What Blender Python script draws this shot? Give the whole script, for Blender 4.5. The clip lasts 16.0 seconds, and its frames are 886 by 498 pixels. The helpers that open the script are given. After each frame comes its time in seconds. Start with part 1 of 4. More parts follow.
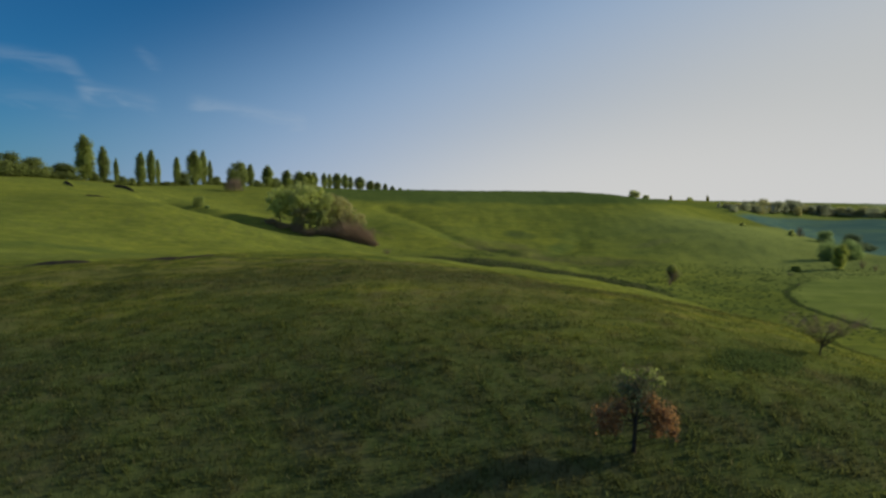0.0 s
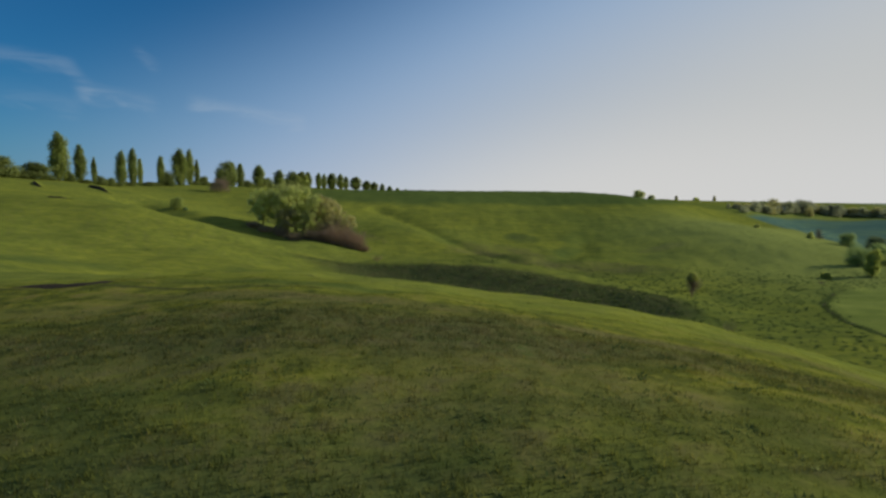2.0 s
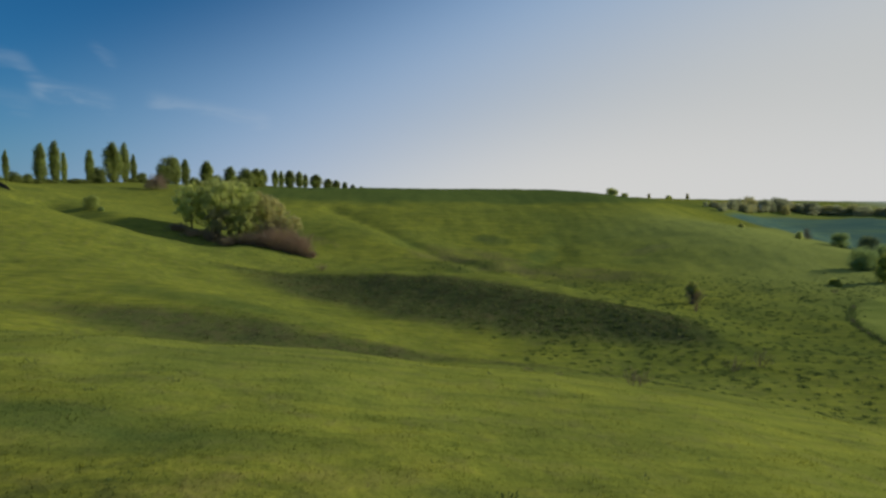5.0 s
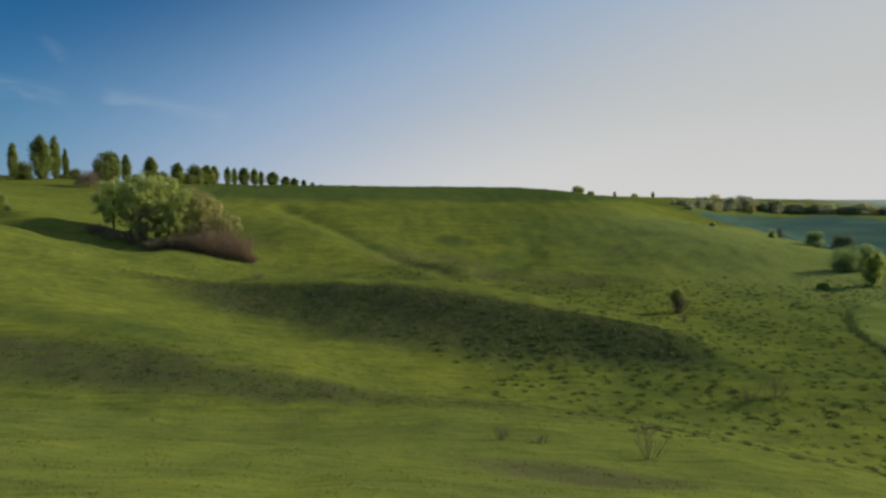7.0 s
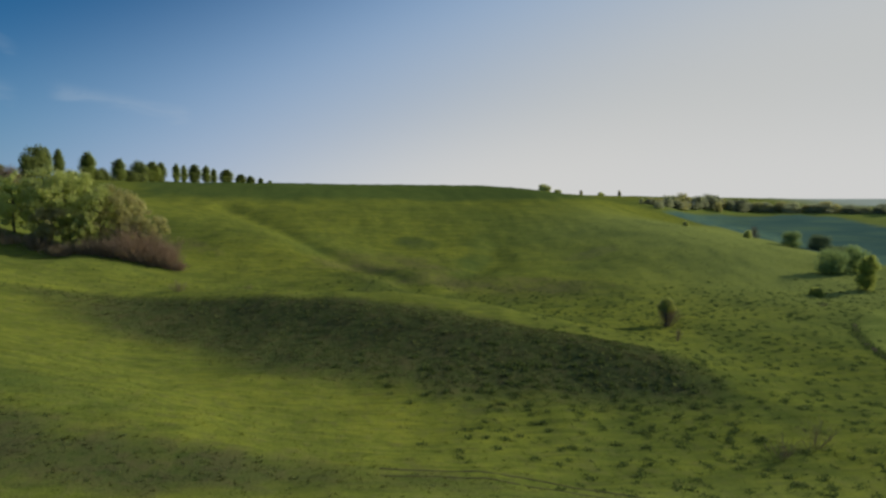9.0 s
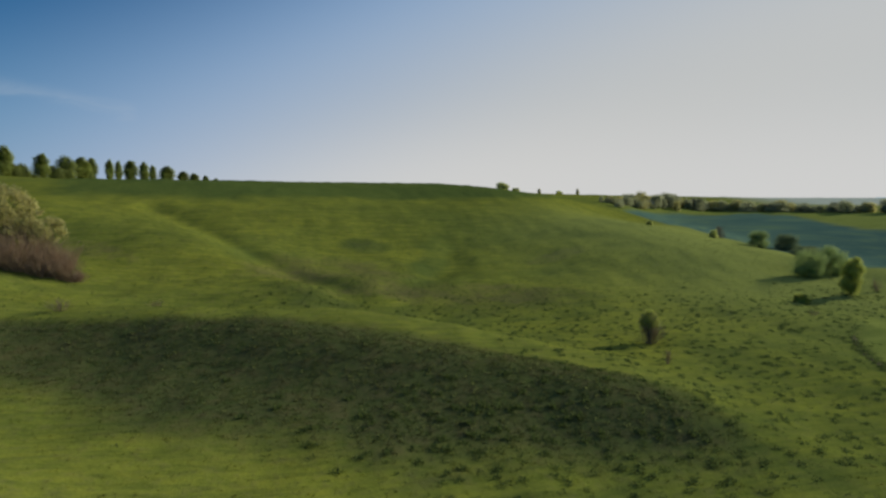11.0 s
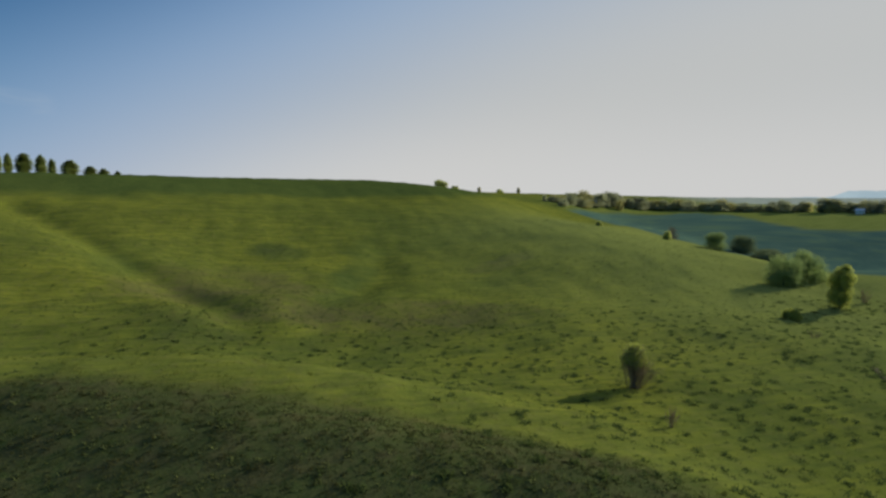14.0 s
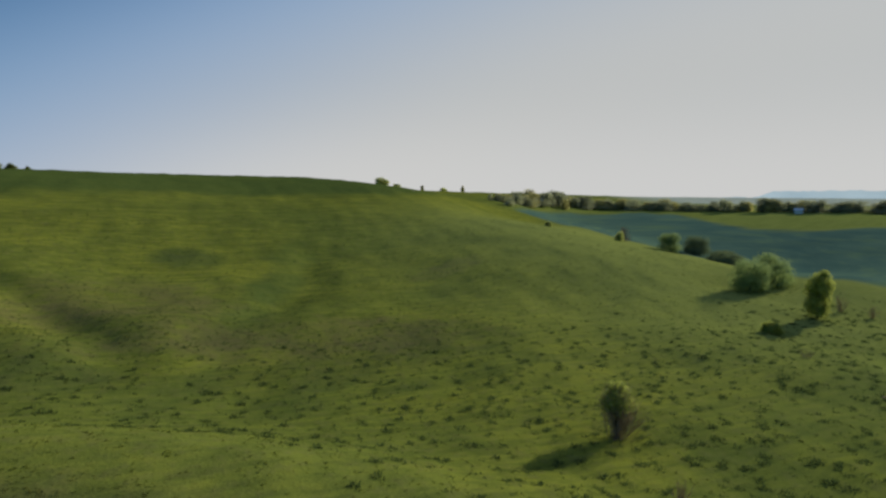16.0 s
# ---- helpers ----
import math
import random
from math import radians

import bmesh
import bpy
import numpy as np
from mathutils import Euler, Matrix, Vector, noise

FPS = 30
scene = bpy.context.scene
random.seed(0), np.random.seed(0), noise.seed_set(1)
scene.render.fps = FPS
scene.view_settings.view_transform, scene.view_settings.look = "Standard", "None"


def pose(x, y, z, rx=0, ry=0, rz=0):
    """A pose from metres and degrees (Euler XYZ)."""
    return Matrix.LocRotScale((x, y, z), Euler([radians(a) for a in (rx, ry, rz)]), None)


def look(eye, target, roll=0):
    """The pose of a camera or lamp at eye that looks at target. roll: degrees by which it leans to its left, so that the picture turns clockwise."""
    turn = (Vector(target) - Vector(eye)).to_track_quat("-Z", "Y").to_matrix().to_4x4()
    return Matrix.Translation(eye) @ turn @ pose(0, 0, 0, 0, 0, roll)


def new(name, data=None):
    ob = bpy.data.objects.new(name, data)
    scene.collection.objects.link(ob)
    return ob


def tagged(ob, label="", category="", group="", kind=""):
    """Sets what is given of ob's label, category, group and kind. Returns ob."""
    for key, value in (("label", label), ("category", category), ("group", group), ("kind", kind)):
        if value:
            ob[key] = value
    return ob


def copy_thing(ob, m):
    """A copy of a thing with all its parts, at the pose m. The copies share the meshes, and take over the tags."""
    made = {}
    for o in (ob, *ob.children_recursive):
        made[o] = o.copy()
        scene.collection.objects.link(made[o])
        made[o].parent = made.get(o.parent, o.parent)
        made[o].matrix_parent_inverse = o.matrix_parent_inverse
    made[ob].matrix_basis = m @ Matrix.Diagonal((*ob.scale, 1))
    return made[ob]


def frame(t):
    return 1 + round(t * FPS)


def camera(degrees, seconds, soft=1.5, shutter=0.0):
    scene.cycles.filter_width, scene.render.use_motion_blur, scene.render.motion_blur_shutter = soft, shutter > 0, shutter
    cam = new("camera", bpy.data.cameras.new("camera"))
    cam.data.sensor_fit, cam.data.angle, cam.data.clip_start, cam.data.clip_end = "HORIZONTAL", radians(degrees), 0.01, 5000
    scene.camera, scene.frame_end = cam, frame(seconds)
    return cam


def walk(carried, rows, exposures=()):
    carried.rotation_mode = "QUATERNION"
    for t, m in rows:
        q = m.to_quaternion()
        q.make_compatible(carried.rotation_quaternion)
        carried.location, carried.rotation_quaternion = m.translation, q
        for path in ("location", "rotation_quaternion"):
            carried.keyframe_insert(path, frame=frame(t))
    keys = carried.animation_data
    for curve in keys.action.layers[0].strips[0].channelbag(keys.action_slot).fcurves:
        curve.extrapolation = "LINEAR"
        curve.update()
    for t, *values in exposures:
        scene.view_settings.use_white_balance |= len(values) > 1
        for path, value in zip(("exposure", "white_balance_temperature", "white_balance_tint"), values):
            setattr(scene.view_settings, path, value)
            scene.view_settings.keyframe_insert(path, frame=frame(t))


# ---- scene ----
cam = camera(73.4, 16.0, 2.6)
METRES, EYE, TILT, LEAN, TURN = 130.0, 22.5, -3.4, 0.89, 0.0
ROWS = [
    (0.0, 0.0, 0.0, 0.0, 0.02, -1.16, -1.17),
    (0.5, 0.0009, 0.0291, 0.0026, 0.02, -1.12, -1.16),
    (1.0, 0.0025, 0.0619, 0.0055, -0.02, -1.13, -1.13),
    (1.5, 0.0041, 0.0912, 0.008, -0.04, -1.14, -1.11),
    (2.0, 0.0061, 0.1243, 0.0102, -0.07, -1.14, -1.08),
    (2.5, 0.008, 0.1533, 0.0115, -0.1, -1.15, -1.06),
    (3.0, 0.0105, 0.1869, 0.0131, -0.25, -1.17, -1.02),
    (3.5, 0.0128, 0.2172, 0.0145, -0.76, -1.16, -0.98),
    (4.0, 0.0161, 0.2514, 0.0167, -1.6, -1.18, -0.89),
    (6.5, 0.0395, 0.4068, 0.0238, -5.57, -1.23, -0.6),
    (7.0, 0.045, 0.4381, 0.0257, -6.57, -1.28, -0.52),
    (7.5, 0.0509, 0.4698, 0.0268, -7.56, -1.27, -0.49),
    (8.0, 0.0572, 0.5004, 0.0287, -8.38, -1.3, -0.4),
    (8.5, 0.0645, 0.5319, 0.0298, -9.18, -1.3, -0.38),
    (9.0, 0.0718, 0.5626, 0.0314, -9.96, -1.33, -0.31),
    (11.5, 0.1134, 0.7102, 0.0382, -15.11, -1.41, -0.03),
    (12.0, 0.1234, 0.7393, 0.0395, -15.99, -1.41, -0.01),
    (12.5, 0.1339, 0.7684, 0.0411, -16.77, -1.44, 0.02),
    (13.0, 0.1452, 0.797, 0.0427, -17.57, -1.47, 0.03),
    (13.5, 0.1564, 0.8257, 0.044, -18.69, -1.49, 0.08),
    (14.0, 0.1682, 0.8543, 0.0456, -19.96, -1.51, 0.12),
    (14.5, 0.1806, 0.8826, 0.047, -21.34, -1.54, 0.16),
    (15.0, 0.193, 0.9109, 0.0484, -22.75, -1.58, 0.19),
    (15.5, 0.2063, 0.9384, 0.0499, -24.1, -1.6, 0.23),
    (16.0, 0.2204, 0.9653, 0.0515, -25.35, -1.62, 0.28),
]
walk(cam, [(t, pose(0, 0, EYE, TILT, LEAN, TURN) @ pose(METRES * x, METRES * y, METRES * z, 90 + pitch, roll, yaw)) for t, x, y, z, yaw, pitch, roll in ROWS],
     [(0.0, -0.10), (3.5, -0.04), (9.0, -0.07), (12.5, -0.09), (16.0, -0.12)])

# ---- light, sky and exposure ----
# hazy air: colours before the background's strength, from the clear blue to the bright haze round the sun
SKY_TINT = (0.12, 0.50, 0.82)
ZENITH = (1.7, 2.2, 3.2)
AZURE, HAZE_NEAR, HAZE_LOW, CLOUD = (2.60, 3.95, 5.95), (5.55, 5.70, 5.68), (6.55, 6.55, 6.45), (4.3, 5.1, 6.0)
SUN_TURN, SUN_UP = 14.0, 21.0            # degrees: from +x towards +y, and above the horizon
world = bpy.data.worlds.new("hazy_evening_sky")
scene.world = world
world.use_nodes = True
wn, wl = world.node_tree.nodes, world.node_tree.links
for n in list(wn):
    wn.remove(n)


def wnode(kind, **values):
    n = wn.new(kind)
    for key, value in values.items():
        n.inputs[int(key[1:])].default_value = value
    return n


sky = wnode("ShaderNodeTexSky")
sky.sky_type, sky.sun_disc = "NISHITA", False
sky.sun_elevation, sky.sun_rotation = radians(SUN_UP), radians(90 - SUN_TURN)
sky.air_density, sky.dust_density, sky.ozone_density, sky.altitude = 1.0, 1.2, 1.5, 200
back = wnode("ShaderNodeBackground", i1=0.10)
out_w = wnode("ShaderNodeOutputWorld")


def wmath(op, a, b=0.0, clamp=False):
    n = wn.new("ShaderNodeMath")
    n.operation, n.use_clamp = op, clamp
    for slot, value in enumerate((a, b)):
        if isinstance(value, (int, float)):
            n.inputs[slot].default_value = value
        else:
            wl.new(value, n.inputs[slot])
    return n.outputs[0]


def wmix(fac, a, b, mode="MIX"):
    n = wn.new("ShaderNodeMix")
    n.data_type, n.blend_type = "RGBA", mode
    for value, slot in ((fac, 0), (a, 6), (b, 7)):
        if isinstance(value, (int, float)):
            n.inputs[slot].default_value = value
        elif isinstance(value, tuple):
            n.inputs[slot].default_value = (*value, 1)
        else:
            wl.new(value, n.inputs[slot])
    return n.outputs[2]


def wdot(vector, way):
    n = wn.new("ShaderNodeVectorMath")
    n.operation = "DOT_PRODUCT"
    wl.new(vector, n.inputs[0])
    n.inputs[1].default_value = way
    return n.outputs["Value"]


def wrange(value, a, b, c=0.0, d=1.0):
    n = wn.new("ShaderNodeMapRange")
    n.interpolation_type = "SMOOTHERSTEP"
    wl.new(value, n.inputs[0])
    for slot, v in enumerate((a, b, c, d)):
        n.inputs[slot + 1].default_value = v
    return n.outputs[0]


heading = wn.new("ShaderNodeTexCoord").outputs["Generated"]
height = wdot(heading, (0, 0, 1))
clear = wmix(1.0, sky.outputs[0], SKY_TINT, "MULTIPLY")
sunward = wdot(heading, (math.cos(radians(SUN_TURN)), math.sin(radians(SUN_TURN)), 0.25))
low_air = wrange(height, -0.02, 0.22, 1.0, 0.0)
# the haze thickens towards the sun and towards the horizon
murk = wmath("SUBTRACT", sunward, wmath("MULTIPLY", height, 2.2))
air = wmix(wrange(murk, -0.84, 0.04), wmix(wrange(height, 0.34, 0.75), clear, ZENITH), AZURE)
air = wmix(wrange(murk, -0.47, 0.56), air, wmix(low_air, HAZE_NEAR, HAZE_LOW))

# thin wisps of high cloud: (bearing, height) at both ends in degrees, breadth, strength
WISPS = [((127.5, 11.0), (121.5, 10.8), 0.70, 0.17), ((121.9, 10.9), (120.3, 8.7), 0.60, 0.14), ((121.0, 8.9), (115.5, 8.0), 0.75, 0.22),
         ((116.8, 12.3), (115.4, 11.3), 0.50, 0.19), ((112.8, 8.5), (103.0, 7.2), 0.70, 0.22), ((132.0, 9.0), (121.0, 7.6), 0.80, 0.08)]
apart = wn.new("ShaderNodeSeparateXYZ")
wl.new(heading, apart.inputs[0])
bearing = wmath("MULTIPLY", wmath("ARCTAN2", apart.outputs[1], apart.outputs[0]), 180 / math.pi)
lift = wmath("MULTIPLY", wmath("ARCSINE", height), 180 / math.pi)
stretch = wn.new("ShaderNodeMapping")
stretch.inputs["Rotation"].default_value, stretch.inputs["Scale"].default_value = (0, radians(-30), 0), (9.0, 9.0, 34.0)
wl.new(heading, stretch.inputs["Vector"])
wisp = wn.new("ShaderNodeTexNoise")
wisp.inputs["Scale"].default_value, wisp.inputs["Detail"].default_value, wisp.inputs["Distortion"].default_value = 1.6, 6, 0.8
wl.new(stretch.outputs[0], wisp.inputs["Vector"])
ragged = wrange(wisp.outputs["Fac"], 0.34, 0.66, 0.25, 1.0)
wander = wmath("MULTIPLY", wmath("SUBTRACT", wisp.outputs["Fac"], 0.5), 1.6)
for (b0, h0), (b1, h1), broad, strong in WISPS:
    run, rise = b1 - b0, h1 - h0
    length = math.hypot(run, rise)
    off_b, off_h = wmath("SUBTRACT", bearing, b0), wmath("SUBTRACT", wmath("ADD", lift, wander), h0)
    along_it = wmath("ADD", wmath("MULTIPLY", off_b, run / length), wmath("MULTIPLY", off_h, rise / length))
    across = wmath("ADD", wmath("MULTIPLY", off_b, -rise / length), wmath("MULTIPLY", off_h, run / length))
    ends = wmath("MULTIPLY", wrange(along_it, -0.8, 1.0), wrange(along_it, length - 1.0, length + 0.8, 1.0, 0.0))
    body = wrange(wmath("ABSOLUTE", across), 0.0, broad * 1.7, 1.0, 0.0)
    air = wmix(wmath("MULTIPLY", wmath("MULTIPLY", ends, body), wmath("MULTIPLY", ragged, strong)), air, CLOUD)
wl.new(air, back.inputs[0])
wl.new(back.outputs[0], out_w.inputs[0])

sun = new("sun", bpy.data.lights.new("sun", "SUN"))
sun.data.energy, sun.data.angle, sun.data.color = 4.5, radians(0.6), (0.96, 0.88, 0.62)
sun_way = Vector((math.cos(radians(SUN_TURN)) * math.cos(radians(SUN_UP)),
                  math.sin(radians(SUN_TURN)) * math.cos(radians(SUN_UP)), math.sin(radians(SUN_UP))))
sun.matrix_world = look(sun_way * 300, (0, 0, 0))


# ---- materials ----
def material(name, rough=0.9, spec=0.15):
    m = bpy.data.materials.new(name)
    m.use_nodes = True
    b = m.node_tree.nodes["Principled BSDF"]
    b.inputs["Roughness"].default_value = rough
    b.inputs["Specular IOR Level"].default_value = spec
    return m, m.node_tree.nodes, m.node_tree.links, b


def node(nodes, kind, **props):
    n = nodes.new(kind)
    for key, value in props.items():
        setattr(n, key, value)
    return n


def noise_at(nodes, links, vector, scale, detail=3, rough=0.55):
    n = nodes.new("ShaderNodeTexNoise")
    n.inputs["Scale"].default_value, n.inputs["Detail"].default_value = scale, detail
    n.inputs["Roughness"].default_value = rough
    links.new(vector, n.inputs["Vector"])
    return n.outputs["Fac"]


def ramp(nodes, links, fac, stops):
    n = nodes.new("ShaderNodeValToRGB")
    els = n.color_ramp.elements
    while len(els) < len(stops):
        els.new(0.5)
    for e, (at, col) in zip(els, stops):
        e.position, e.color = at, (*col, 1)
    links.new(fac, n.inputs[0])
    return n.outputs[0]


def mixed(nodes, links, fac, a, b, mode="MIX"):
    n = node(nodes, "ShaderNodeMix", data_type="RGBA", blend_type=mode)
    for value, slot in ((fac, 0), (a, 6), (b, 7)):
        if isinstance(value, (int, float)):
            n.inputs[slot].default_value = value
        elif isinstance(value, tuple):
            n.inputs[slot].default_value = (*value, 1)
        else:
            links.new(value, n.inputs[slot])
    return n.outputs[2]


def sums(nodes, links, op, a, b):
    n = node(nodes, "ShaderNodeMath", operation=op)
    for value, slot in ((a, 0), (b, 1)):
        if isinstance(value, (int, float)):
            n.inputs[slot].default_value = value
        else:
            links.new(value, n.inputs[slot])
    return n.outputs[0]


GREEN_YOUNG, GREEN_MID, GREEN_DEEP = (0.186, 0.214, 0.038), (0.128, 0.163, 0.036), (0.082, 0.114, 0.032)
STRAW = (0.146, 0.136, 0.062)


def grass_colour(nodes, links):
    """Meadow colour by place: broad swathes, patches, fine speckle, and the kinds of cover that the ground carries."""
    pos = nodes.new("ShaderNodeNewGeometry").outputs["Position"]
    broad = noise_at(nodes, links, pos, 0.022, 3)
    patch = noise_at(nodes, links, pos, 0.11, 4, 0.6)
    fine = noise_at(nodes, links, pos, 0.9, 4, 0.65)
    speck = noise_at(nodes, links, pos, 5.0, 3, 0.7)
    base = ramp(nodes, links, broad, [(0.35, GREEN_MID), (0.62, GREEN_YOUNG)])
    base = mixed(nodes, links, ramp(nodes, links, patch, [(0.45, (0, 0, 0)), (0.75, (0.5, 0.5, 0.5))]), base, GREEN_DEEP)
    along = node(nodes, "ShaderNodeMapping")
    along.inputs["Scale"].default_value = (0.05, 0.42, 0.9)
    along.inputs["Rotation"].default_value = (0, 0, radians(7))
    links.new(pos, along.inputs["Vector"])
    streak = noise_at(nodes, links, along.outputs[0], 1.0, 4, 0.6)
    base = mixed(nodes, links, 1.0, base, ramp(nodes, links, streak, [(0.36, (0.82, 0.84, 0.86)), (0.60, (1.06, 1.05, 1.0))]), "MULTIPLY")
    thin = node(nodes, "ShaderNodeMapping")
    thin.inputs["Scale"].default_value = (0.20, 1.3, 2.6)
    thin.inputs["Rotation"].default_value = (0, 0, radians(5))
    links.new(pos, thin.inputs["Vector"])
    steps = noise_at(nodes, links, thin.outputs[0], 1.0, 3, 0.6)
    base = mixed(nodes, links, 1.0, base, ramp(nodes, links, steps, [(0.36, (0.77, 0.79, 0.83)), (0.50, (0.98, 0.98, 0.96)), (0.64, (1.12, 1.08, 1.0))]), "MULTIPLY")
    clump = noise_at(nodes, links, pos, 0.50, 5, 0.68)
    base = mixed(nodes, links, 1.0, base, ramp(nodes, links, clump, [(0.36, (0.87, 0.90, 0.90)), (0.50, (1.0, 1.0, 1.0)), (0.66, (1.10, 1.05, 1.0))]), "MULTIPLY")
    dry = ramp(nodes, links, fine, [(0.50, (0, 0, 0)), (0.80, (0.55, 0.55, 0.55))])
    base = mixed(nodes, links, dry, base, STRAW)
    return pos, base, fine, speck, patch, clump


def turf(name, blades):
    """The meadow: as a sheet of turf, or as blades of grass that let some light through."""
    m, n, l, shader = material(name, 1.0, 0.0)
    pos, base, fine, speck, patch, clump = grass_colour(n, l)

    def cover(key):
        return node(n, "ShaderNodeAttribute", attribute_name=key).outputs["Fac"]

    def edged(fac, amount, low=0.25, high=0.80):
        lifted = sums(n, l, "ADD", fac, sums(n, l, "MULTIPLY", sums(n, l, "SUBTRACT", sums(n, l, "MULTIPLY", sums(n, l, "ADD", patch, clump), 0.5), 0.5), amount * 1.3))
        r = node(n, "ShaderNodeMapRange")
        l.new(lifted, r.inputs[0])
        r.inputs[1].default_value, r.inputs[2].default_value = low, high
        return r.outputs[0]

    # dark scrub tone, which also paints shade on the slopes
    shaded_scrub = ramp(n, l, fine, [(0.33, (0.042, 0.066, 0.026)), (0.50, (0.070, 0.083, 0.036)), (0.68, (0.060, 0.090, 0.031))])
    shaded_scrub = mixed(n, l, ramp(n, l, clump, [(0.46, (0, 0, 0)), (0.66, (0.8, 0.8, 0.8))]), shaded_scrub, (0.090, 0.086, 0.044))
    grazed = mixed(n, l, ramp(n, l, clump, [(0.42, (0.9, 0.9, 0.9)), (0.56, (0, 0, 0))]), base, (0.066, 0.084, 0.031))
    grazed = mixed(n, l, ramp(n, l, clump, [(0.52, (0, 0, 0)), (0.72, (0.75, 0.75, 0.75))]), grazed, (0.215, 0.178, 0.094))
    base = mixed(n, l, sums(n, l, "MULTIPLY", cover("olive"), 0.95), base, grazed)
    base = mixed(n, l, cover("olive"), base, mixed(n, l, 1.0, base, (0.97, 0.92, 0.80), "MULTIPLY"))
    base = mixed(n, l, edged(cover("dry"), 1.6), base, ramp(n, l, fine, [(0.35, (0.112, 0.116, 0.044)), (0.52, (0.146, 0.137, 0.056)), (0.70, (0.112, 0.134, 0.042))]))
    # deep green of long grass, also laid on as painted shade
    base = mixed(n, l, sums(n, l, "MULTIPLY", edged(cover("rank_shade"), 0.8), 0.8), base, ramp(n, l, fine, [(0.35, (0.052, 0.088, 0.028)), (0.65, (0.078, 0.112, 0.034))]))
    # pale turf tone that paints in haze glare and sunlit crests
    base = mixed(n, l, sums(n, l, "MULTIPLY", cover("pale"), 0.75), base, ramp(n, l, fine, [(0.3, (0.194, 0.238, 0.070)), (0.7, (0.240, 0.280, 0.090))]))
    base = mixed(n, l, sums(n, l, "MULTIPLY", edged(cover("scrub_shade"), 0.9, 0.12, 0.95), 0.92), base, shaded_scrub)
    rows = node(n, "ShaderNodeMapping")
    rows.inputs["Scale"].default_value, rows.inputs["Rotation"].default_value = (0.004, 0.05, 1.0), (0, 0, radians(-62))
    l.new(pos, rows.inputs["Vector"])
    drilled = ramp(n, l, noise_at(n, l, rows.outputs[0], 1.0, 5, 0.6), [(0.36, (0.060, 0.118, 0.106)), (0.52, (0.078, 0.142, 0.118)), (0.66, (0.104, 0.174, 0.112))])
    base = mixed(n, l, cover("crop"), base, drilled)
    swath = node(n, "ShaderNodeMapping")
    swath.inputs["Scale"].default_value, swath.inputs["Rotation"].default_value = (0.03, 0.30, 1.0), (0, 0, radians(24))
    l.new(pos, swath.inputs["Vector"])
    mown = noise_at(n, l, swath.outputs[0], 1.0, 5, 0.65)
    # haze over the far plain, laid on as a pale base colour
    base = mixed(n, l, cover("far_haze"), base, ramp(n, l, fine, [(0.3, (0.300, 0.355, 0.330)), (0.7, (0.370, 0.425, 0.395))]))
    base = mixed(n, l, cover("lush"), base, ramp(n, l, mown, [(0.34, (0.136, 0.180, 0.044)), (0.52, (0.172, 0.216, 0.056)), (0.68, (0.214, 0.256, 0.072))]))
    base = mixed(n, l, 1.0, base, ramp(n, l, speck, [(0.25, (0.86, 0.86, 0.86)), (0.75, (1.12, 1.12, 1.12))]), "MULTIPLY")
    if blades:
        own = n.new("ShaderNodeNewGeometry").outputs["Random Per Island"]
        base = mixed(n, l, 1.0, base, ramp(n, l, own, [(0.0, (0.95, 0.96, 0.92)), (0.80, (1.25, 1.22, 1.12)), (1.0, (1.70, 1.52, 1.25))]), "MULTIPLY")
        glow = n.new("ShaderNodeBsdfTranslucent")
        l.new(base, glow.inputs[0])
        mix = n.new("ShaderNodeMixShader")
        mix.inputs[0].default_value = 0.55
        l.new(shader.outputs[0], mix.inputs[1])
        l.new(glow.outputs[0], mix.inputs[2])
        l.new(mix.outputs[0], n["Material Output"].inputs[0])
    else:
        bump = node(n, "ShaderNodeBump")
        bump.inputs["Strength"].default_value, bump.inputs["Distance"].default_value = 0.6, 0.10
        l.new(sums(n, l, "ADD", sums(n, l, "ADD", fine, sums(n, l, "MULTIPLY", clump, 1.3)), sums(n, l, "MULTIPLY", speck, 0.5)), bump.inputs["Height"])
        l.new(bump.outputs[0], shader.inputs["Normal"])
    l.new(base, shader.inputs["Base Color"])
    return m


ground_mat, blade_mat = turf("meadow_turf", False), turf("meadow_grass", True)


def leaf_material(name, dark, light, through_light=0.35):
    """Leaves: colour differs from leaf to leaf, and some light passes through."""
    m, n, l, b = material(name, 0.8, 0.06)
    rnd = n.new("ShaderNodeNewGeometry").outputs["Random Per Island"]
    own = n.new("ShaderNodeObjectInfo").outputs["Random"]
    col = ramp(n, l, rnd, [(0.0, dark), (1.0, light)])
    col = mixed(n, l, 1.0, col, ramp(n, l, own, [(0.0, (0.85, 0.85, 0.85)), (1.0, (1.15, 1.12, 1.05))]), "MULTIPLY")
    l.new(col, b.inputs["Base Color"])
    t = n.new("ShaderNodeBsdfTranslucent")
    l.new(col, t.inputs[0])
    mix = n.new("ShaderNodeMixShader")
    mix.inputs[0].default_value = through_light
    l.new(b.outputs[0], mix.inputs[1])
    l.new(t.outputs[0], mix.inputs[2])
    l.new(mix.outputs[0], n["Material Output"].inputs[0])
    return m


def bark_material(name, dark, light):
    m, n, l, b = material(name, 0.9, 0.1)
    co = n.new("ShaderNodeTexCoord").outputs["Object"]
    l.new(ramp(n, l, noise_at(n, l, co, 6.0, 5), [(0.3, dark), (0.7, light)]), b.inputs["Base Color"])
    return m


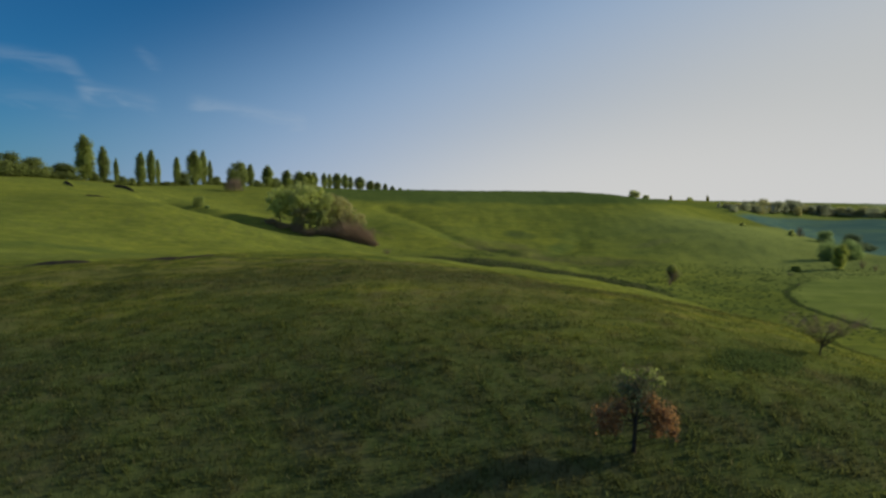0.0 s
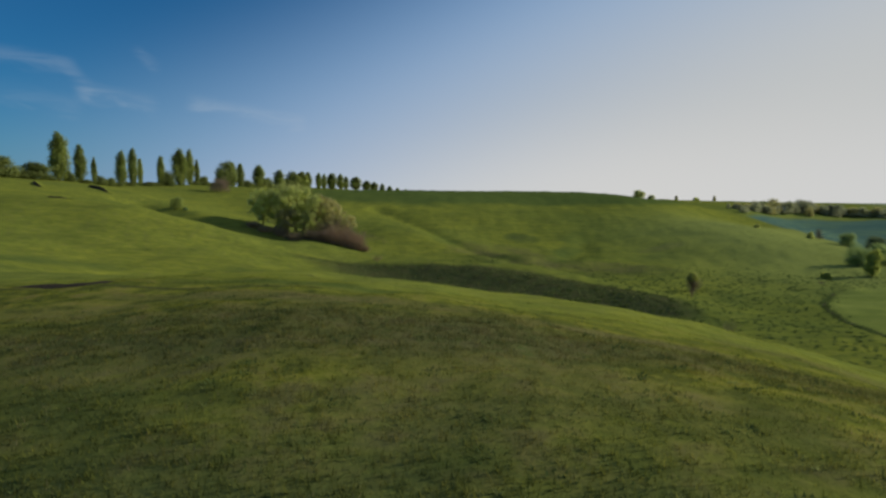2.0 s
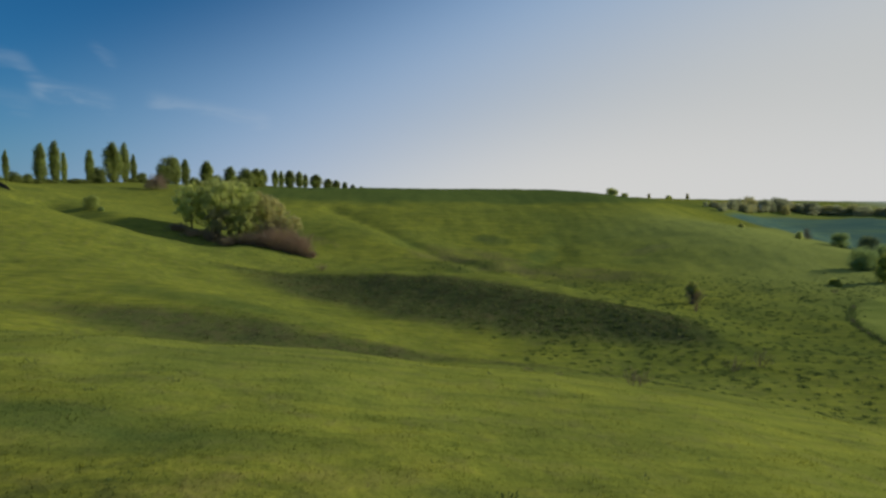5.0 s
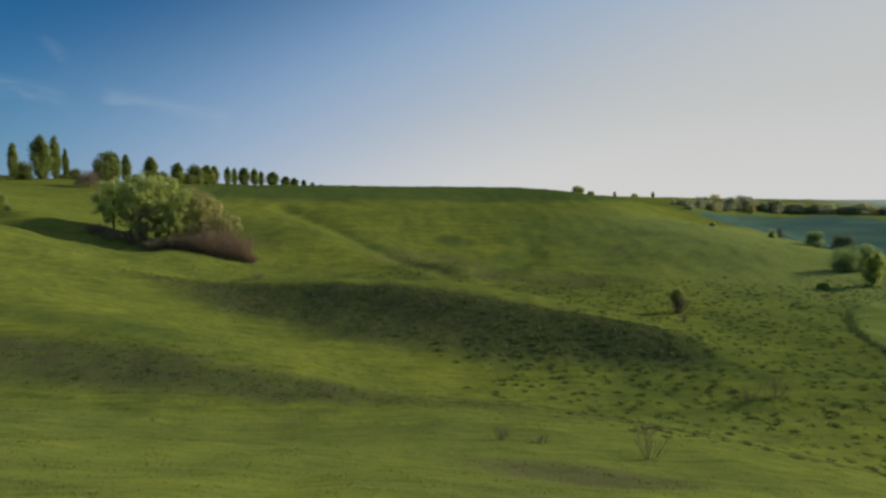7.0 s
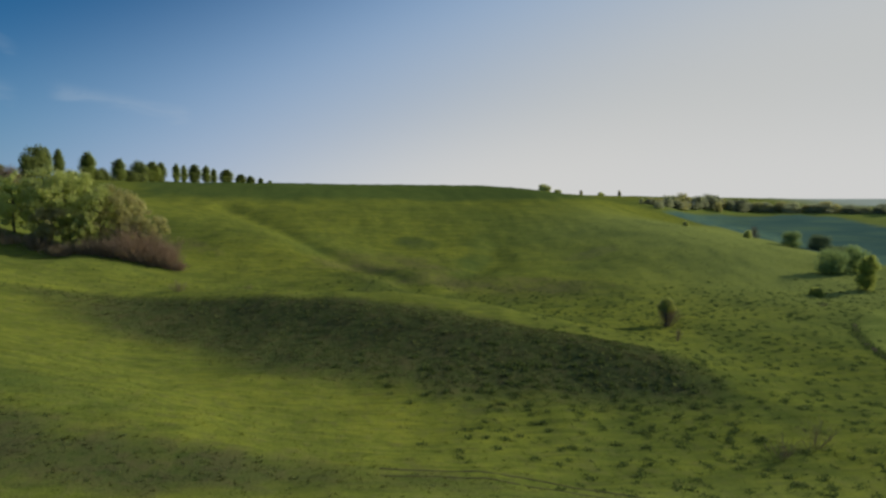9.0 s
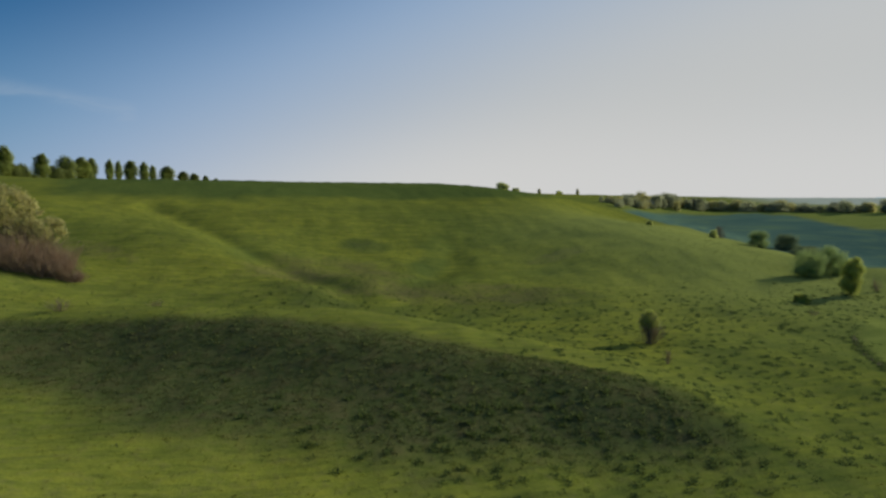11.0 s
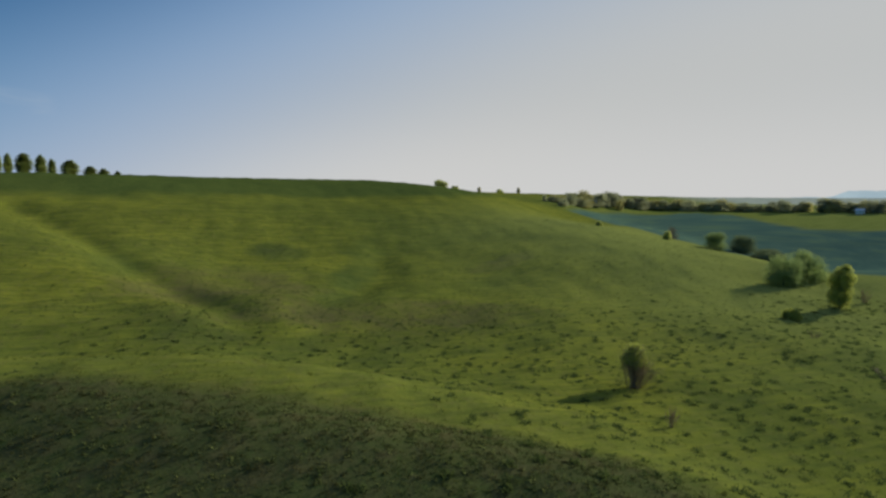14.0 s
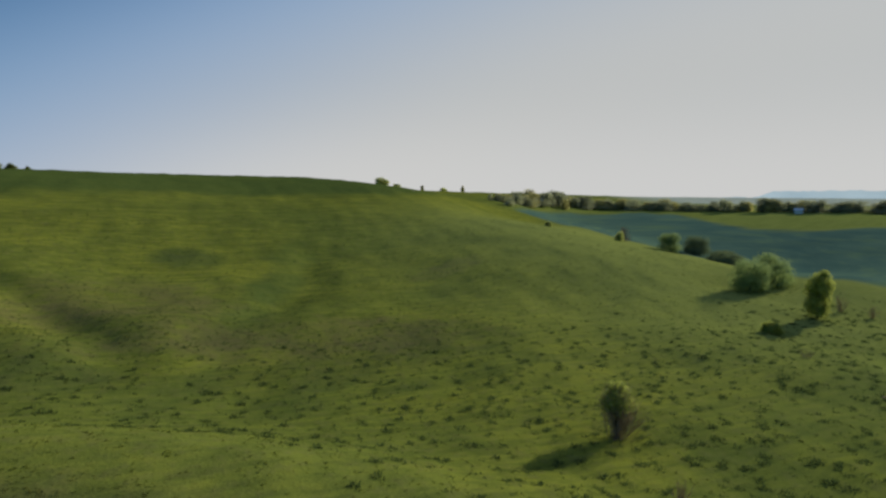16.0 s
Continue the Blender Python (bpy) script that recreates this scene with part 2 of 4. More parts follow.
LEAF_POPLAR = leaf_material("poplar_leaves", (0.235, 0.300, 0.090), (0.390, 0.450, 0.155), 0.66)
LEAF_BUSH = leaf_material("bush_leaves", (0.225, 0.320, 0.125), (0.350, 0.450, 0.190), 0.66)
LEAF_ROUND = leaf_material("dense_dark_leaves", (0.150, 0.195, 0.065), (0.255, 0.300, 0.105), 0.55)
LEAF_SPRING = leaf_material("young_spring_leaves", (0.320, 0.390, 0.095), (0.500, 0.550, 0.160), 0.70)
LEAF_WILLOW = leaf_material("pale_young_willow_leaves", (0.430, 0.500, 0.165), (0.620, 0.660, 0.270), 0.72)
LEAF_PALE = leaf_material("pale_willow_leaves", (0.400, 0.400, 0.175), (0.560, 0.540, 0.260), 0.68)
LEAF_RUST = leaf_material("rusty_dry_leaves", (0.260, 0.145, 0.065), (0.430, 0.250, 0.115), 0.55)
LEAF_DARK = leaf_material("dark_hedge_leaves", (0.110, 0.155, 0.090), (0.180, 0.235, 0.130), 0.50)
# distance haze is put into this leaf colour, paler than the real foliage
LEAF_FAR = leaf_material("hazed_tree_leaves", (0.310, 0.350, 0.235), (0.430, 0.460, 0.310), 0.72)
TWIG_RED = leaf_material("reddish_bare_twigs", (0.330, 0.262, 0.210), (0.510, 0.410, 0.330), 0.55)
TWIG_GREY = leaf_material("grey_brown_twigs", (0.290, 0.250, 0.190), (0.460, 0.400, 0.310), 0.55)
BARK = bark_material("tree_bark", (0.030, 0.024, 0.018), (0.085, 0.070, 0.052))
SOIL = bark_material("bare_dark_soil", (0.028, 0.022, 0.014), (0.070, 0.052, 0.032))


# ---- the land ----
# hills, spurs and hollows: x, y, rise, length, width, turn of the long axis
HILLS = [
    (-247.7, 226.8, 13.82, 141.6, 290.3, -0.205),
    (-176.8, 671.4, 14.88, 202.0, 194.9, 0.037),
    (120.5, 275.3, 9.28, 46.1, 127.4, -2.924),
    (143.9, 435.5, 5.70, 255.6, 128.0, 0.280),
    (6.8, 376.8, 3.11, 129.5, 62.0, 0.945),
    (224.9, 220.3, 4.88, 181.9, 43.9, 0.694),
    (-59.6, 207.9, 3.81, 44.6, 26.1, 0.101),
    (-2.4, 250.7, 4.62, 28.4, 24.6, 0.625),
    (-33.5, 256.4, 6.55, 50.9, 21.8, 2.472),
    (101.3, 207.2, 4.46, 45.6, 43.5, 0.332),
    (24.0, 211.6, 6.21, 46.6, 19.1, 0.379),
    (27.5, 233.8, 6.15, 47.4, 19.2, 0.403),
    (65.2, 211.8, 5.74, 56.2, 19.6, 0.222),
]
SPURS = [
    (4.9, 33.5, 7.18, 41.9, 27.6, -0.942),
    (0.8, 108.9, 4.88, 117.7, 30.8, -1.970),
    (-54.2, 168.7, 5.18, 85.7, 25.6, 2.972),
    (28.7, 77.5, 6.16, 103.4, 28.9, 1.557),
    (-42.7, 172.2, 2.73, 67.4, 10.6, -0.082),
    (86.2, 179.5, 7.20, 30.8, 27.7, 0.065),
    (-0.9, 68.9, 1.70, 57.6, 11.1, -0.057),
    (14.8, 166.0, 4.30, 72.2, 10.0, -0.458),
    (-30.8, 152.5, 1.21, 51.1, 14.1, -0.255),
    (49.1, 135.2, 2.67, 17.3, 9.1, -0.760),
    (-18.5, 127.2, 3.35, 39.1, 12.3, -0.458),
    (-29.9, 82.8, 2.83, 40.6, 12.1, 0.171),
]
HOLLOWS = [
    (119.5, 150.6, -19.78, 272.0, 129.2, 1.017),
    (71.2, -42.7, -8.09, 215.8, 91.0, 1.247),
    (119.5, 296.8, -2.91, 327.4, 20.1, 3.808),
    (-5.1, 147.1, -1.56, 239.1, 22.8, 0.500),
    (-9.0, 193.9, -8.38, 68.2, 224.1, -1.201),
    (4.5, 116.3, -5.39, 47.4, 22.8, 0.485),
    (8.1, 231.6, -13.50, 144.5, 42.4, -0.458),
    (7.0, 96.3, -4.96, 56.4, 29.0, 0.242),
    (-4.0, 151.8, -8.59, 79.2, 34.0, -0.599),
    (-54.3, 124.9, -0.44, 40.2, 25.6, -0.005),
    (29.6, 158.2, -3.23, 26.9, 5.9, -0.425),
    (135.0, 207.0, -2.8, 13.0, 8.0, 0.25),
]
BASE_LEVEL = 22.0
wave = np.random.RandomState(5)
WAVES = [(wave.uniform(0, 2 * math.pi), wave.uniform(0, 2 * math.pi), size, amp)
         for size, amp in ((46, .22), (38, .20), (27, .16), (21, .14), (15, .10), (12, .09), (9, .07), (7, .06), (5.2, .045), (4.1, .035), (3.1, .03), (2.4, .02))]


# narrow gullies in the hillside: line, depth, half width
GULLIES = [([(-30, 290), (-15, 270), (-3, 252), (7, 234), (13, 222), (19, 208), (23, 198)], 1.3, 4.0), ([(60, 262), (53, 240), (46, 224), (40, 213), (34, 204)], 1.0, 5.0), ([(-50, 200), (-62, 200), (-76, 205), (-92, 215), (-108, 228)], 3.6, 6.5)]


# the spur that comes down the hillside (x, y, height), and the crest of the spur before it
SPUR = [(-60, 312, 24.5), (-46, 290, 19.6), (-33, 272, 15.8), (-22, 255, 13.0), (-10, 238, 10.6), (0, 226, 7.8), (9, 211, 4.4), (17, 198, 2.2)]
CREST = [(-50, 178), (-38, 181), (-26, 179), (-14, 175.5), (-2, 173), (10, 170), (22, 166.5), (30, 164), (38, 160), (46, 154.5), (52, 149), (57, 143), (58, 137)]

# the brow beyond which the land falls to the wide fields
BROW = [(160, -400), (156, 60), (154, 180), (140, 202), (138, 212), (141, 225), (149, 243), (162, 270), (172, 310), (177, 350), (180, 395), (192, 425), (270, 480), (520, 590), (1100, 760), (3000, 1400)]


def beside(x, y, line):
    """Distance to a line, positive on its right-hand side, and the place along it."""
    near, at = np.full(np.broadcast(x, y).shape, 1e9), np.zeros(np.broadcast(x, y).shape)
    for k, (p, q) in enumerate(zip(line, line[1:])):
        x0, y0, x1, y1 = p[0], p[1], q[0], q[1]
        t = np.clip(((x - x0) * (x1 - x0) + (y - y0) * (y1 - y0)) / ((x1 - x0) ** 2 + (y1 - y0) ** 2), 0, 1)
        d = np.hypot(x - x0 - t * (x1 - x0), y - y0 - t * (y1 - y0))
        side = np.where((x - x0) * (y1 - y0) - (y - y0) * (x1 - x0) > 0, 1.0, -1.0)
        at = np.where(d < np.abs(near), k + t, at)
        near = np.where(d < np.abs(near), d * side, near)
    return near, at


def line_distance(x, y, line):
    near = np.full(np.broadcast(x, y).shape, 1e9)
    for (x0, y0), (x1, y1) in zip(line, line[1:]):
        t = np.clip(((x - x0) * (x1 - x0) + (y - y0) * (y1 - y0)) / ((x1 - x0) ** 2 + (y1 - y0) ** 2), 0, 1)
        near = np.minimum(near, np.hypot(x - x0 - t * (x1 - x0), y - y0 - t * (y1 - y0)))
    return near


def valley_floor(y):
    return 0.1 + 20 * np.tanh(0.036 * np.logaddexp(0, (y - 166) / 12))


def ground_z(x, y, fine=True):
    """Height of the land."""
    x, y = np.asarray(x, float), np.asarray(y, float)
    z = np.full(np.broadcast(x, y).shape, BASE_LEVEL)
    for cx, cy, rise, length, width, turn in HILLS + SPURS + HOLLOWS:
        c, s = math.cos(turn), math.sin(turn)
        u, v = ((x - cx) * c + (y - cy) * s) / length, ((y - cy) * c - (x - cx) * s) / width
        z = z + rise * np.exp(-(u * u + v * v))
    low = valley_floor(y)
    z = low + 0.6 * np.logaddexp(0, (z - low) / 0.6)
    # a ridge that falls gently on one side and steeply to the gully on the other
    off, at = beside(x, y, SPUR)
    ridge = np.interp(at, range(len(SPUR)), [p[2] for p in SPUR]) - np.where(off > 0, 0.11, 0.40) * (np.sqrt(off * off + 16) - 4)
    z = z + 0.5 * np.logaddexp(0, (ridge - z) / 0.5) * np.exp(-(np.maximum(0, np.abs(off) - 18) / 14) ** 2)
    z = low + 0.5 * np.logaddexp(0, (z - low) / 0.5) - 0.35
    off, at = beside(x, y, BROW)
    t = np.clip((off - 1) / 46, 0, 1)
    z = z - 6.0 * t * t * (3 - 2 * t) * (0.45 + 0.55 * np.clip((y - 190) / 120, 0, 1)) * np.exp(-(np.maximum(0, np.hypot(x, y) - 700) / 900) ** 2)
    for line, deep, wide in GULLIES:
        z = z - deep * np.exp(-(line_distance(x, y, line) / wide) ** 2)
    if not fine:
        return z
    for way, phase, size, amp in WAVES:
        bend = 2.2 * np.sin((x * math.sin(way) - y * math.cos(way)) * 1.7 / size + phase * 3)
        z = z + 0.6 * amp * np.sin((x * math.cos(way) + y * math.sin(way)) * 2 * math.pi / size + phase + bend)
    return z


def gz(x, y):
    return float(ground_z(x, y))


def lines(low, high, step, end_low, end_high, growth):
    inner = list(np.arange(low, high + step / 2, step))
    d, right = step, []
    while (right or inner)[-1] < end_high:
        d *= growth
        right.append((right or inner)[-1] + d)
    d, left = step, []
    while (left or [low])[-1] > end_low:
        d *= growth
        left.append((left or [low])[-1] - d)
    return np.array(left[::-1] + inner + right)


def mesh_of(name, verts, faces, mat, smooth=False):
    """A mesh from arrays: verts (n, 3), faces (m, 3 or 4)."""
    verts, faces = np.asarray(verts, np.float32), np.asarray(faces, np.int32)
    me = bpy.data.meshes.new(name)
    k = faces.shape[1]
    me.vertices.add(len(verts))
    me.vertices.foreach_set("co", verts.ravel())
    me.loops.add(faces.size)
    me.loops.foreach_set("vertex_index", faces.ravel())
    me.polygons.add(len(faces))
    me.polygons.foreach_set("loop_start", np.arange(0, faces.size, k, dtype=np.int32))
    me.polygons.foreach_set("use_smooth", np.full(len(faces), smooth))
    me.update(calc_edges=True)
    me.materials.append(mat)
    return me


def part(name, me, parent, label=""):
    ob = new(name, me)
    ob.parent = parent
    return tagged(ob, label) if label else ob


def sstep(a, b, v):
    t = np.clip((v - a) / (b - a), 0, 1)
    return t * t * (3 - 2 * t)


def blob(x, y, cx, cy, length, width, turn):
    c, s = math.cos(radians(turn)), math.sin(radians(turn))
    u, v = ((x - cx) * c + (y - cy) * s) / length, ((y - cy) * c - (x - cx) * s) / width
    return 1 - sstep(0.35, 1.3, np.sqrt(u * u + v * v))


# the rough face of the spur, darkened by colour from just under its crest to its foot
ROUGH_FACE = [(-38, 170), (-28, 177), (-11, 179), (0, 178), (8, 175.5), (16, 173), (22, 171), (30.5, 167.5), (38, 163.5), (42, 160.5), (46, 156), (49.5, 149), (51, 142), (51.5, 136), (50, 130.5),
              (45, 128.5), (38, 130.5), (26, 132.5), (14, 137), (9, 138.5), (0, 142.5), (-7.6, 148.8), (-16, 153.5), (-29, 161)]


def scrub_shade_share(x, y):
    """Where rough, dark, half-dry growth stands instead of green meadow, and shade is painted with it."""
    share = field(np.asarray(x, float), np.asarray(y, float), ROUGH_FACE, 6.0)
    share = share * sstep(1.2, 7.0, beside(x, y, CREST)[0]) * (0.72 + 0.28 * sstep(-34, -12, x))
    for spot in SCRUB_SHADE_SPOTS:
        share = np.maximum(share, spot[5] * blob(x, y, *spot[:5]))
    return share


# rough growth; the near and foot spots also darken the slopes as shade
# x, y, half length, half width, turn in degrees, share
SCRUB_SHADE_SPOTS = [(-26, 118.5, 26, 6.5, -8, 0.85), (-4, 115.5, 16, 4.5, -8, 0.8), (10, 113.5, 12, 3, -8, 0.6), (-4, 41.5, 28, 6.5, 4, 0.52), (20, 38.5, 16, 6.5, -14, 0.52), (-24, 38, 12, 5, 8, 0.55), (4.2, 27.7, 3.2, 1.1, 10, 0.9), (-4, 9, 78, 26.5, -9, 0.88), (17, 85, 7, 3.5, -20, 0.6), (30, 21, 16, 6, -20, 0.8), (14, 18.5, 12, 4, -10, 0.95), (19, 23, 5, 1.8, -15, 1.0), (33.5, 260, 8, 7, 0, 0.34), (18.5, 193, 8, 5, 0, 0.36), 
               (26, 205, 24, 12, 10, 0.34), (54, 197, 26, 11, 15, 0.40), (-8, 212, 14, 5, -20, 0.2)]
DRY_SPOTS = [(16, 85, 8, 4, -20, 0.75), (-22, 119, 30, 6, -12, 0.4), (4, 116, 22, 5, -5, 0.35), (22, 226, 24, 22, 10, 0.58), (30, 203, 16, 9, 0, 0.55), (52, 202, 22, 12, 10, 0.58), (85, 240, 18, 6, 30, 0.5), (-30, 235, 18, 6, -40, 0.5), (-3, 41, 22, 8, 5, 0.62), (20, 40, 16, 6, -10, 0.6), (-28, 46, 20, 6, 4, 0.45), (30, 50, 18, 5, -15, 0.5), (10, 47, 8, 2.2, -8, 0.9), (-6, 50, 20, 2.5, -8, 0.6), (3, 34, 14, 5, -5, 0.5), (-22, 30, 12, 5, 0, 0.5)]
# deep green spots; the first paints the bare tree's shadow
NEAR_RANK_SHADE = [(13.4, 24.7, 2.9, 1.3, 31, 1), (22, 47, 20, 8, -15, 0.3), (-12, 34, 16, 6, 0, 0.3), (-8, 56.5, 12, 1.8, -8, 0.75), (8, 53, 8, 1.2, -8, 0.5), (-26, 42, 16, 6, 10, 0.3), (-30, 24, 26, 8, 4, 0.7), (24, 36, 12, 5, -25, 0.5)]
FAR_RANK_SHADE = [(34, 260, 11, 9, -20, 0.62), (56, 262, 14, 7, 60, 0.55), (48, 240, 20, 6.5, 66, 0.68), (40, 217, 12, 5, 70, 0.55), (1, 240, 8, 14, 10, 0.55), (18, 193, 11, 6, 5, 0.55), (72, 142, 58, 30, 25, 0.5), (40, 186, 44, 13, 4, 0.42), (-70, 100, 40, 26, 10, 0.35), (-26, 130, 28, 6, -14, 0.5), (70, 222, 30, 9, 10, 0.3), (-75, 120, 24, 9, 20, 0.6), (-100, 210, 30, 8, 40, 0.4)]
# outline of the dark strip painted as shade under the skyline
BROW_SHADE = [(-60, 297), (-7, 301), (31, 316), (80, 313), (99, 312), (125, 330), (165, 420), (150, 480), (60, 470), (-30, 440), (-90, 400)]


def field(x, y, corners, soft):
    """Share of a field with straight sides: 1 inside, fading over soft metres."""
    inside, near = np.zeros(x.shape, bool), np.full(x.shape, 1e9)
    for (x0, y0), (x1, y1) in zip(corners, corners[1:] + corners[:1]):
        t = np.clip(((x - x0) * (x1 - x0) + (y - y0) * (y1 - y0)) / ((x1 - x0) ** 2 + (y1 - y0) ** 2), 0, 1)
        near = np.minimum(near, np.hypot(x - x0 - t * (x1 - x0), y - y0 - t * (y1 - y0)))
        cross = (y0 > y) != (y1 > y)
        inside ^= cross & (x < (x1 - x0) * (y - y0) / (y1 - y0 + 1e-9) + x0)
    return sstep(-soft, soft, np.where(inside, near, -near))


CROP = [(160, 100), (156, 170), (154, 194), (153, 205), (154, 215), (158, 229), (164, 245), (170, 270), (176, 310), (181, 348), (178, 364), (212, 394), (242, 409), (280, 404), (297, 377), (283, 345), (268, 301), (264, 275), (269, 253), (275, 200), (275, 100)]
PASTURE = [(90, 152), (84.5, 145), (80, 135), (77, 120), (77, 98), (84, 70), (150, 60), (180, 130), (158, 176), (128, 176), (104, 166)]
FAR_GREEN = [(178, 367), (212, 397), (243, 412), (283, 407), (300, 377), (286, 345), (271, 301), (267, 275), (272, 253), (280, 100), (420, 100), (420, 330), (350, 380), (300, 445), (250, 435), (180, 400)]


def painted_light_share(x, y):
    """Paler turf standing in for haze towards the wide fields and for sunlit crests."""
    off, at = beside(x, y, CREST)
    crest = 0.12 * sstep(-7, -2, off) * sstep(5.5, 2.5, off) * sstep(0.2, 2.0, at) * sstep(12, 11, at)
    near = 0.18 * sstep(55, 62, y + 0.2 * x) * sstep(111, 107, y - 0.08 * x) * sstep(70, 40, x)
    return crest + near + sstep(50, 130, x) * sstep(130, 190, y) * sstep(330, 280, y - 0.3 * (x - 130))


def olive_share(x, y):
    """Yellowish, grazed turf on the near slopes."""
    return sstep(60, 47, y + 0.22 * x) * sstep(70, 30, x) * sstep(20, 40, y)


def dry_share(x, y):
    """Where last year's dry grass shows through."""
    share = np.zeros(np.broadcast(x, y).shape)
    for spot in DRY_SPOTS:
        share = np.maximum(share, spot[5] * blob(x, y, *spot[:5]))
    return share


def rank_shade_share(x, y):
    """Long, deep green grass, and shade painted on the brow, the slopes and by the bare tree."""
    x, y = np.asarray(x, float), np.asarray(y, float)
    share = 0.9 * field(x, y, BROW_SHADE, 12.0)
    share = np.maximum(share, 0.22 * sstep(3.0, 1.2, ground_z(x, y, False) - valley_floor(y)) * sstep(80, 96, y) * sstep(200, 180, y))
    for spot in NEAR_RANK_SHADE + FAR_RANK_SHADE:
        share = np.maximum(share, spot[5] * blob(x, y, *spot[:5]))
    return share


def crop_share(x, y):
    """The blue-green winter crop across the valley."""
    return field(x, y, CROP, 2.0)


def far_haze_share(x, y):
    """The far plain, painted pale grey-green in place of distance haze."""
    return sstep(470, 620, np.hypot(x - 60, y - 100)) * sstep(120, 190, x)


def lush_share(x, y):
    """Fresh green pasture on the valley floor and below the far trees."""
    return np.maximum(field(x, y, PASTURE, 1.2) * 0.75, field(x, y, FAR_GREEN, 3.0) * 0.7)


xs, ys = lines(-50, 125, 1.1, -3600, 4300, 1.036), lines(2, 225, 1.1, -1500, 4700, 1.036)
gx, gy = np.meshgrid(xs, ys)
heights = ground_z(gx, gy)
nx, ny = len(xs), len(ys)
idx = np.arange(nx * ny).reshape(ny, nx)
quads = np.stack([idx[:-1, :-1], idx[:-1, 1:], idx[1:, 1:], idx[1:, :-1]], -1).reshape(-1, 4)
land = mesh_of("ground", np.stack([gx, gy, heights], -1).reshape(-1, 3), quads, ground_mat, True)
for name, share in (("scrub_shade", scrub_shade_share), ("crop", crop_share), ("lush", lush_share), ("dry", dry_share), ("rank_shade", rank_shade_share), ("pale", painted_light_share), ("olive", olive_share), ("far_haze", far_haze_share)):
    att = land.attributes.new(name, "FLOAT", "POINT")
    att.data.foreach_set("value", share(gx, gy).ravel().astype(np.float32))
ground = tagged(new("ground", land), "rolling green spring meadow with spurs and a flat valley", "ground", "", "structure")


# ---- plants: shapes ----
def tube(points, radii, sides=6):
    """A tapered limb through points."""
    points = np.asarray(points, float)
    verts, faces = [], []
    for i, (p, r) in enumerate(zip(points, radii)):
        way = points[min(i + 1, len(points) - 1)] - points[max(i - 1, 0)]
        way = way / (np.linalg.norm(way) + 1e-9)
        side = np.cross(way, (0.31, 0.95, 0.05))
        side /= np.linalg.norm(side) + 1e-9
        other = np.cross(way, side)
        for k in range(sides):
            a = 2 * math.pi * k / sides
            verts.append(p + r * (math.cos(a) * side + math.sin(a) * other))
        if i:
            for k in range(sides):
                b, c = (i - 1) * sides, i * sides
                faces.append((b + k, b + (k + 1) % sides, c + (k + 1) % sides, c + k))
    return np.array(verts), np.array(faces)


def joined(pieces):
    verts, faces, at = [], [], 0
    for v, f in pieces:
        verts.append(v)
        faces.append(f + at)
        at += len(v)
    return np.concatenate(verts), np.concatenate(faces)


def leaf_cards(spots, size, rng, stretch=1.5):
    """Small four-cornered leaves or leaf sprays at spots (places, outward ways), loosely facing outwards and bent along the middle."""
    centres, out = spots
    n = len(centres)
    face = out + rng.normal(size=(n, 3)) * 0.42 + (0, 0, 0.15)
    face /= np.linalg.norm(face, axis=1)[:, None] + 1e-9
    a = np.cross(face, rng.normal(size=(n, 3)))
    a /= np.linalg.norm(a, axis=1)[:, None] + 1e-9
    b = np.cross(a, face)
    s = size * rng.uniform(0.6, 1.35, (n, 1))
    c = face * s * 0.2
    verts = np.stack([centres - a * s * stretch / 2, centres + b * s / 2 + c, centres + a * s * stretch / 2, centres - b * s / 2 + c], 1)
    return verts.reshape(-1, 3), np.arange(4 * n).reshape(-1, 4)


def lobe_points(lobes, n, rng, shell=0.45):
    """Places spread over lobes (x, y, z, rx, ry, rz), denser near their skins, and the way outwards at each."""
    lobes = np.asarray(lobes, float)
    weight = (lobes[:, 3] * lobes[:, 4] + lobes[:, 3] * lobes[:, 5]) + 1e-6
    pick = rng.choice(len(lobes), n, p=weight / weight.sum())
    way = rng.normal(size=(n, 3))
    way /= np.linalg.norm(way, axis=1)[:, None]
    r = rng.uniform(0, 1, (n, 1)) ** shell
    r *= rng.uniform(0.88, 1.12, (n, 1))
    places = lobes[pick, :3] + way * lobes[pick, 3:] * r
    centre = np.average(lobes[:, :3], axis=0, weights=weight)
    out = places - centre
    out /= np.linalg.norm(out, axis=1)[:, None] + 1e-9
    return places, way * 0.5 + out


def twigs_from(starts, ways, lengths, thick, rng):
    """Bare twigs: slender three-sided spikes."""
    n = len(starts)
    ways = ways / (np.linalg.norm(ways, axis=1)[:, None] + 1e-9)
    side = np.cross(ways, rng.normal(size=(n, 3)))
    side /= np.linalg.norm(side, axis=1)[:, None] + 1e-9
    other = np.cross(ways, side)
    t = thick * rng.uniform(0.6, 1.3, (n, 1))
    tip = starts + ways * lengths[:, None]
    verts = np.stack([starts + side * t, starts - side * t / 2 + other * t * 0.87, starts - side * t / 2 - other * t * 0.87, tip], 1).reshape(-1, 3)
    base = np.arange(n)[:, None, None] * 4
    return verts, (base + np.array([[0, 1, 3], [1, 2, 3], [2, 0, 3]])).reshape(-1, 3)


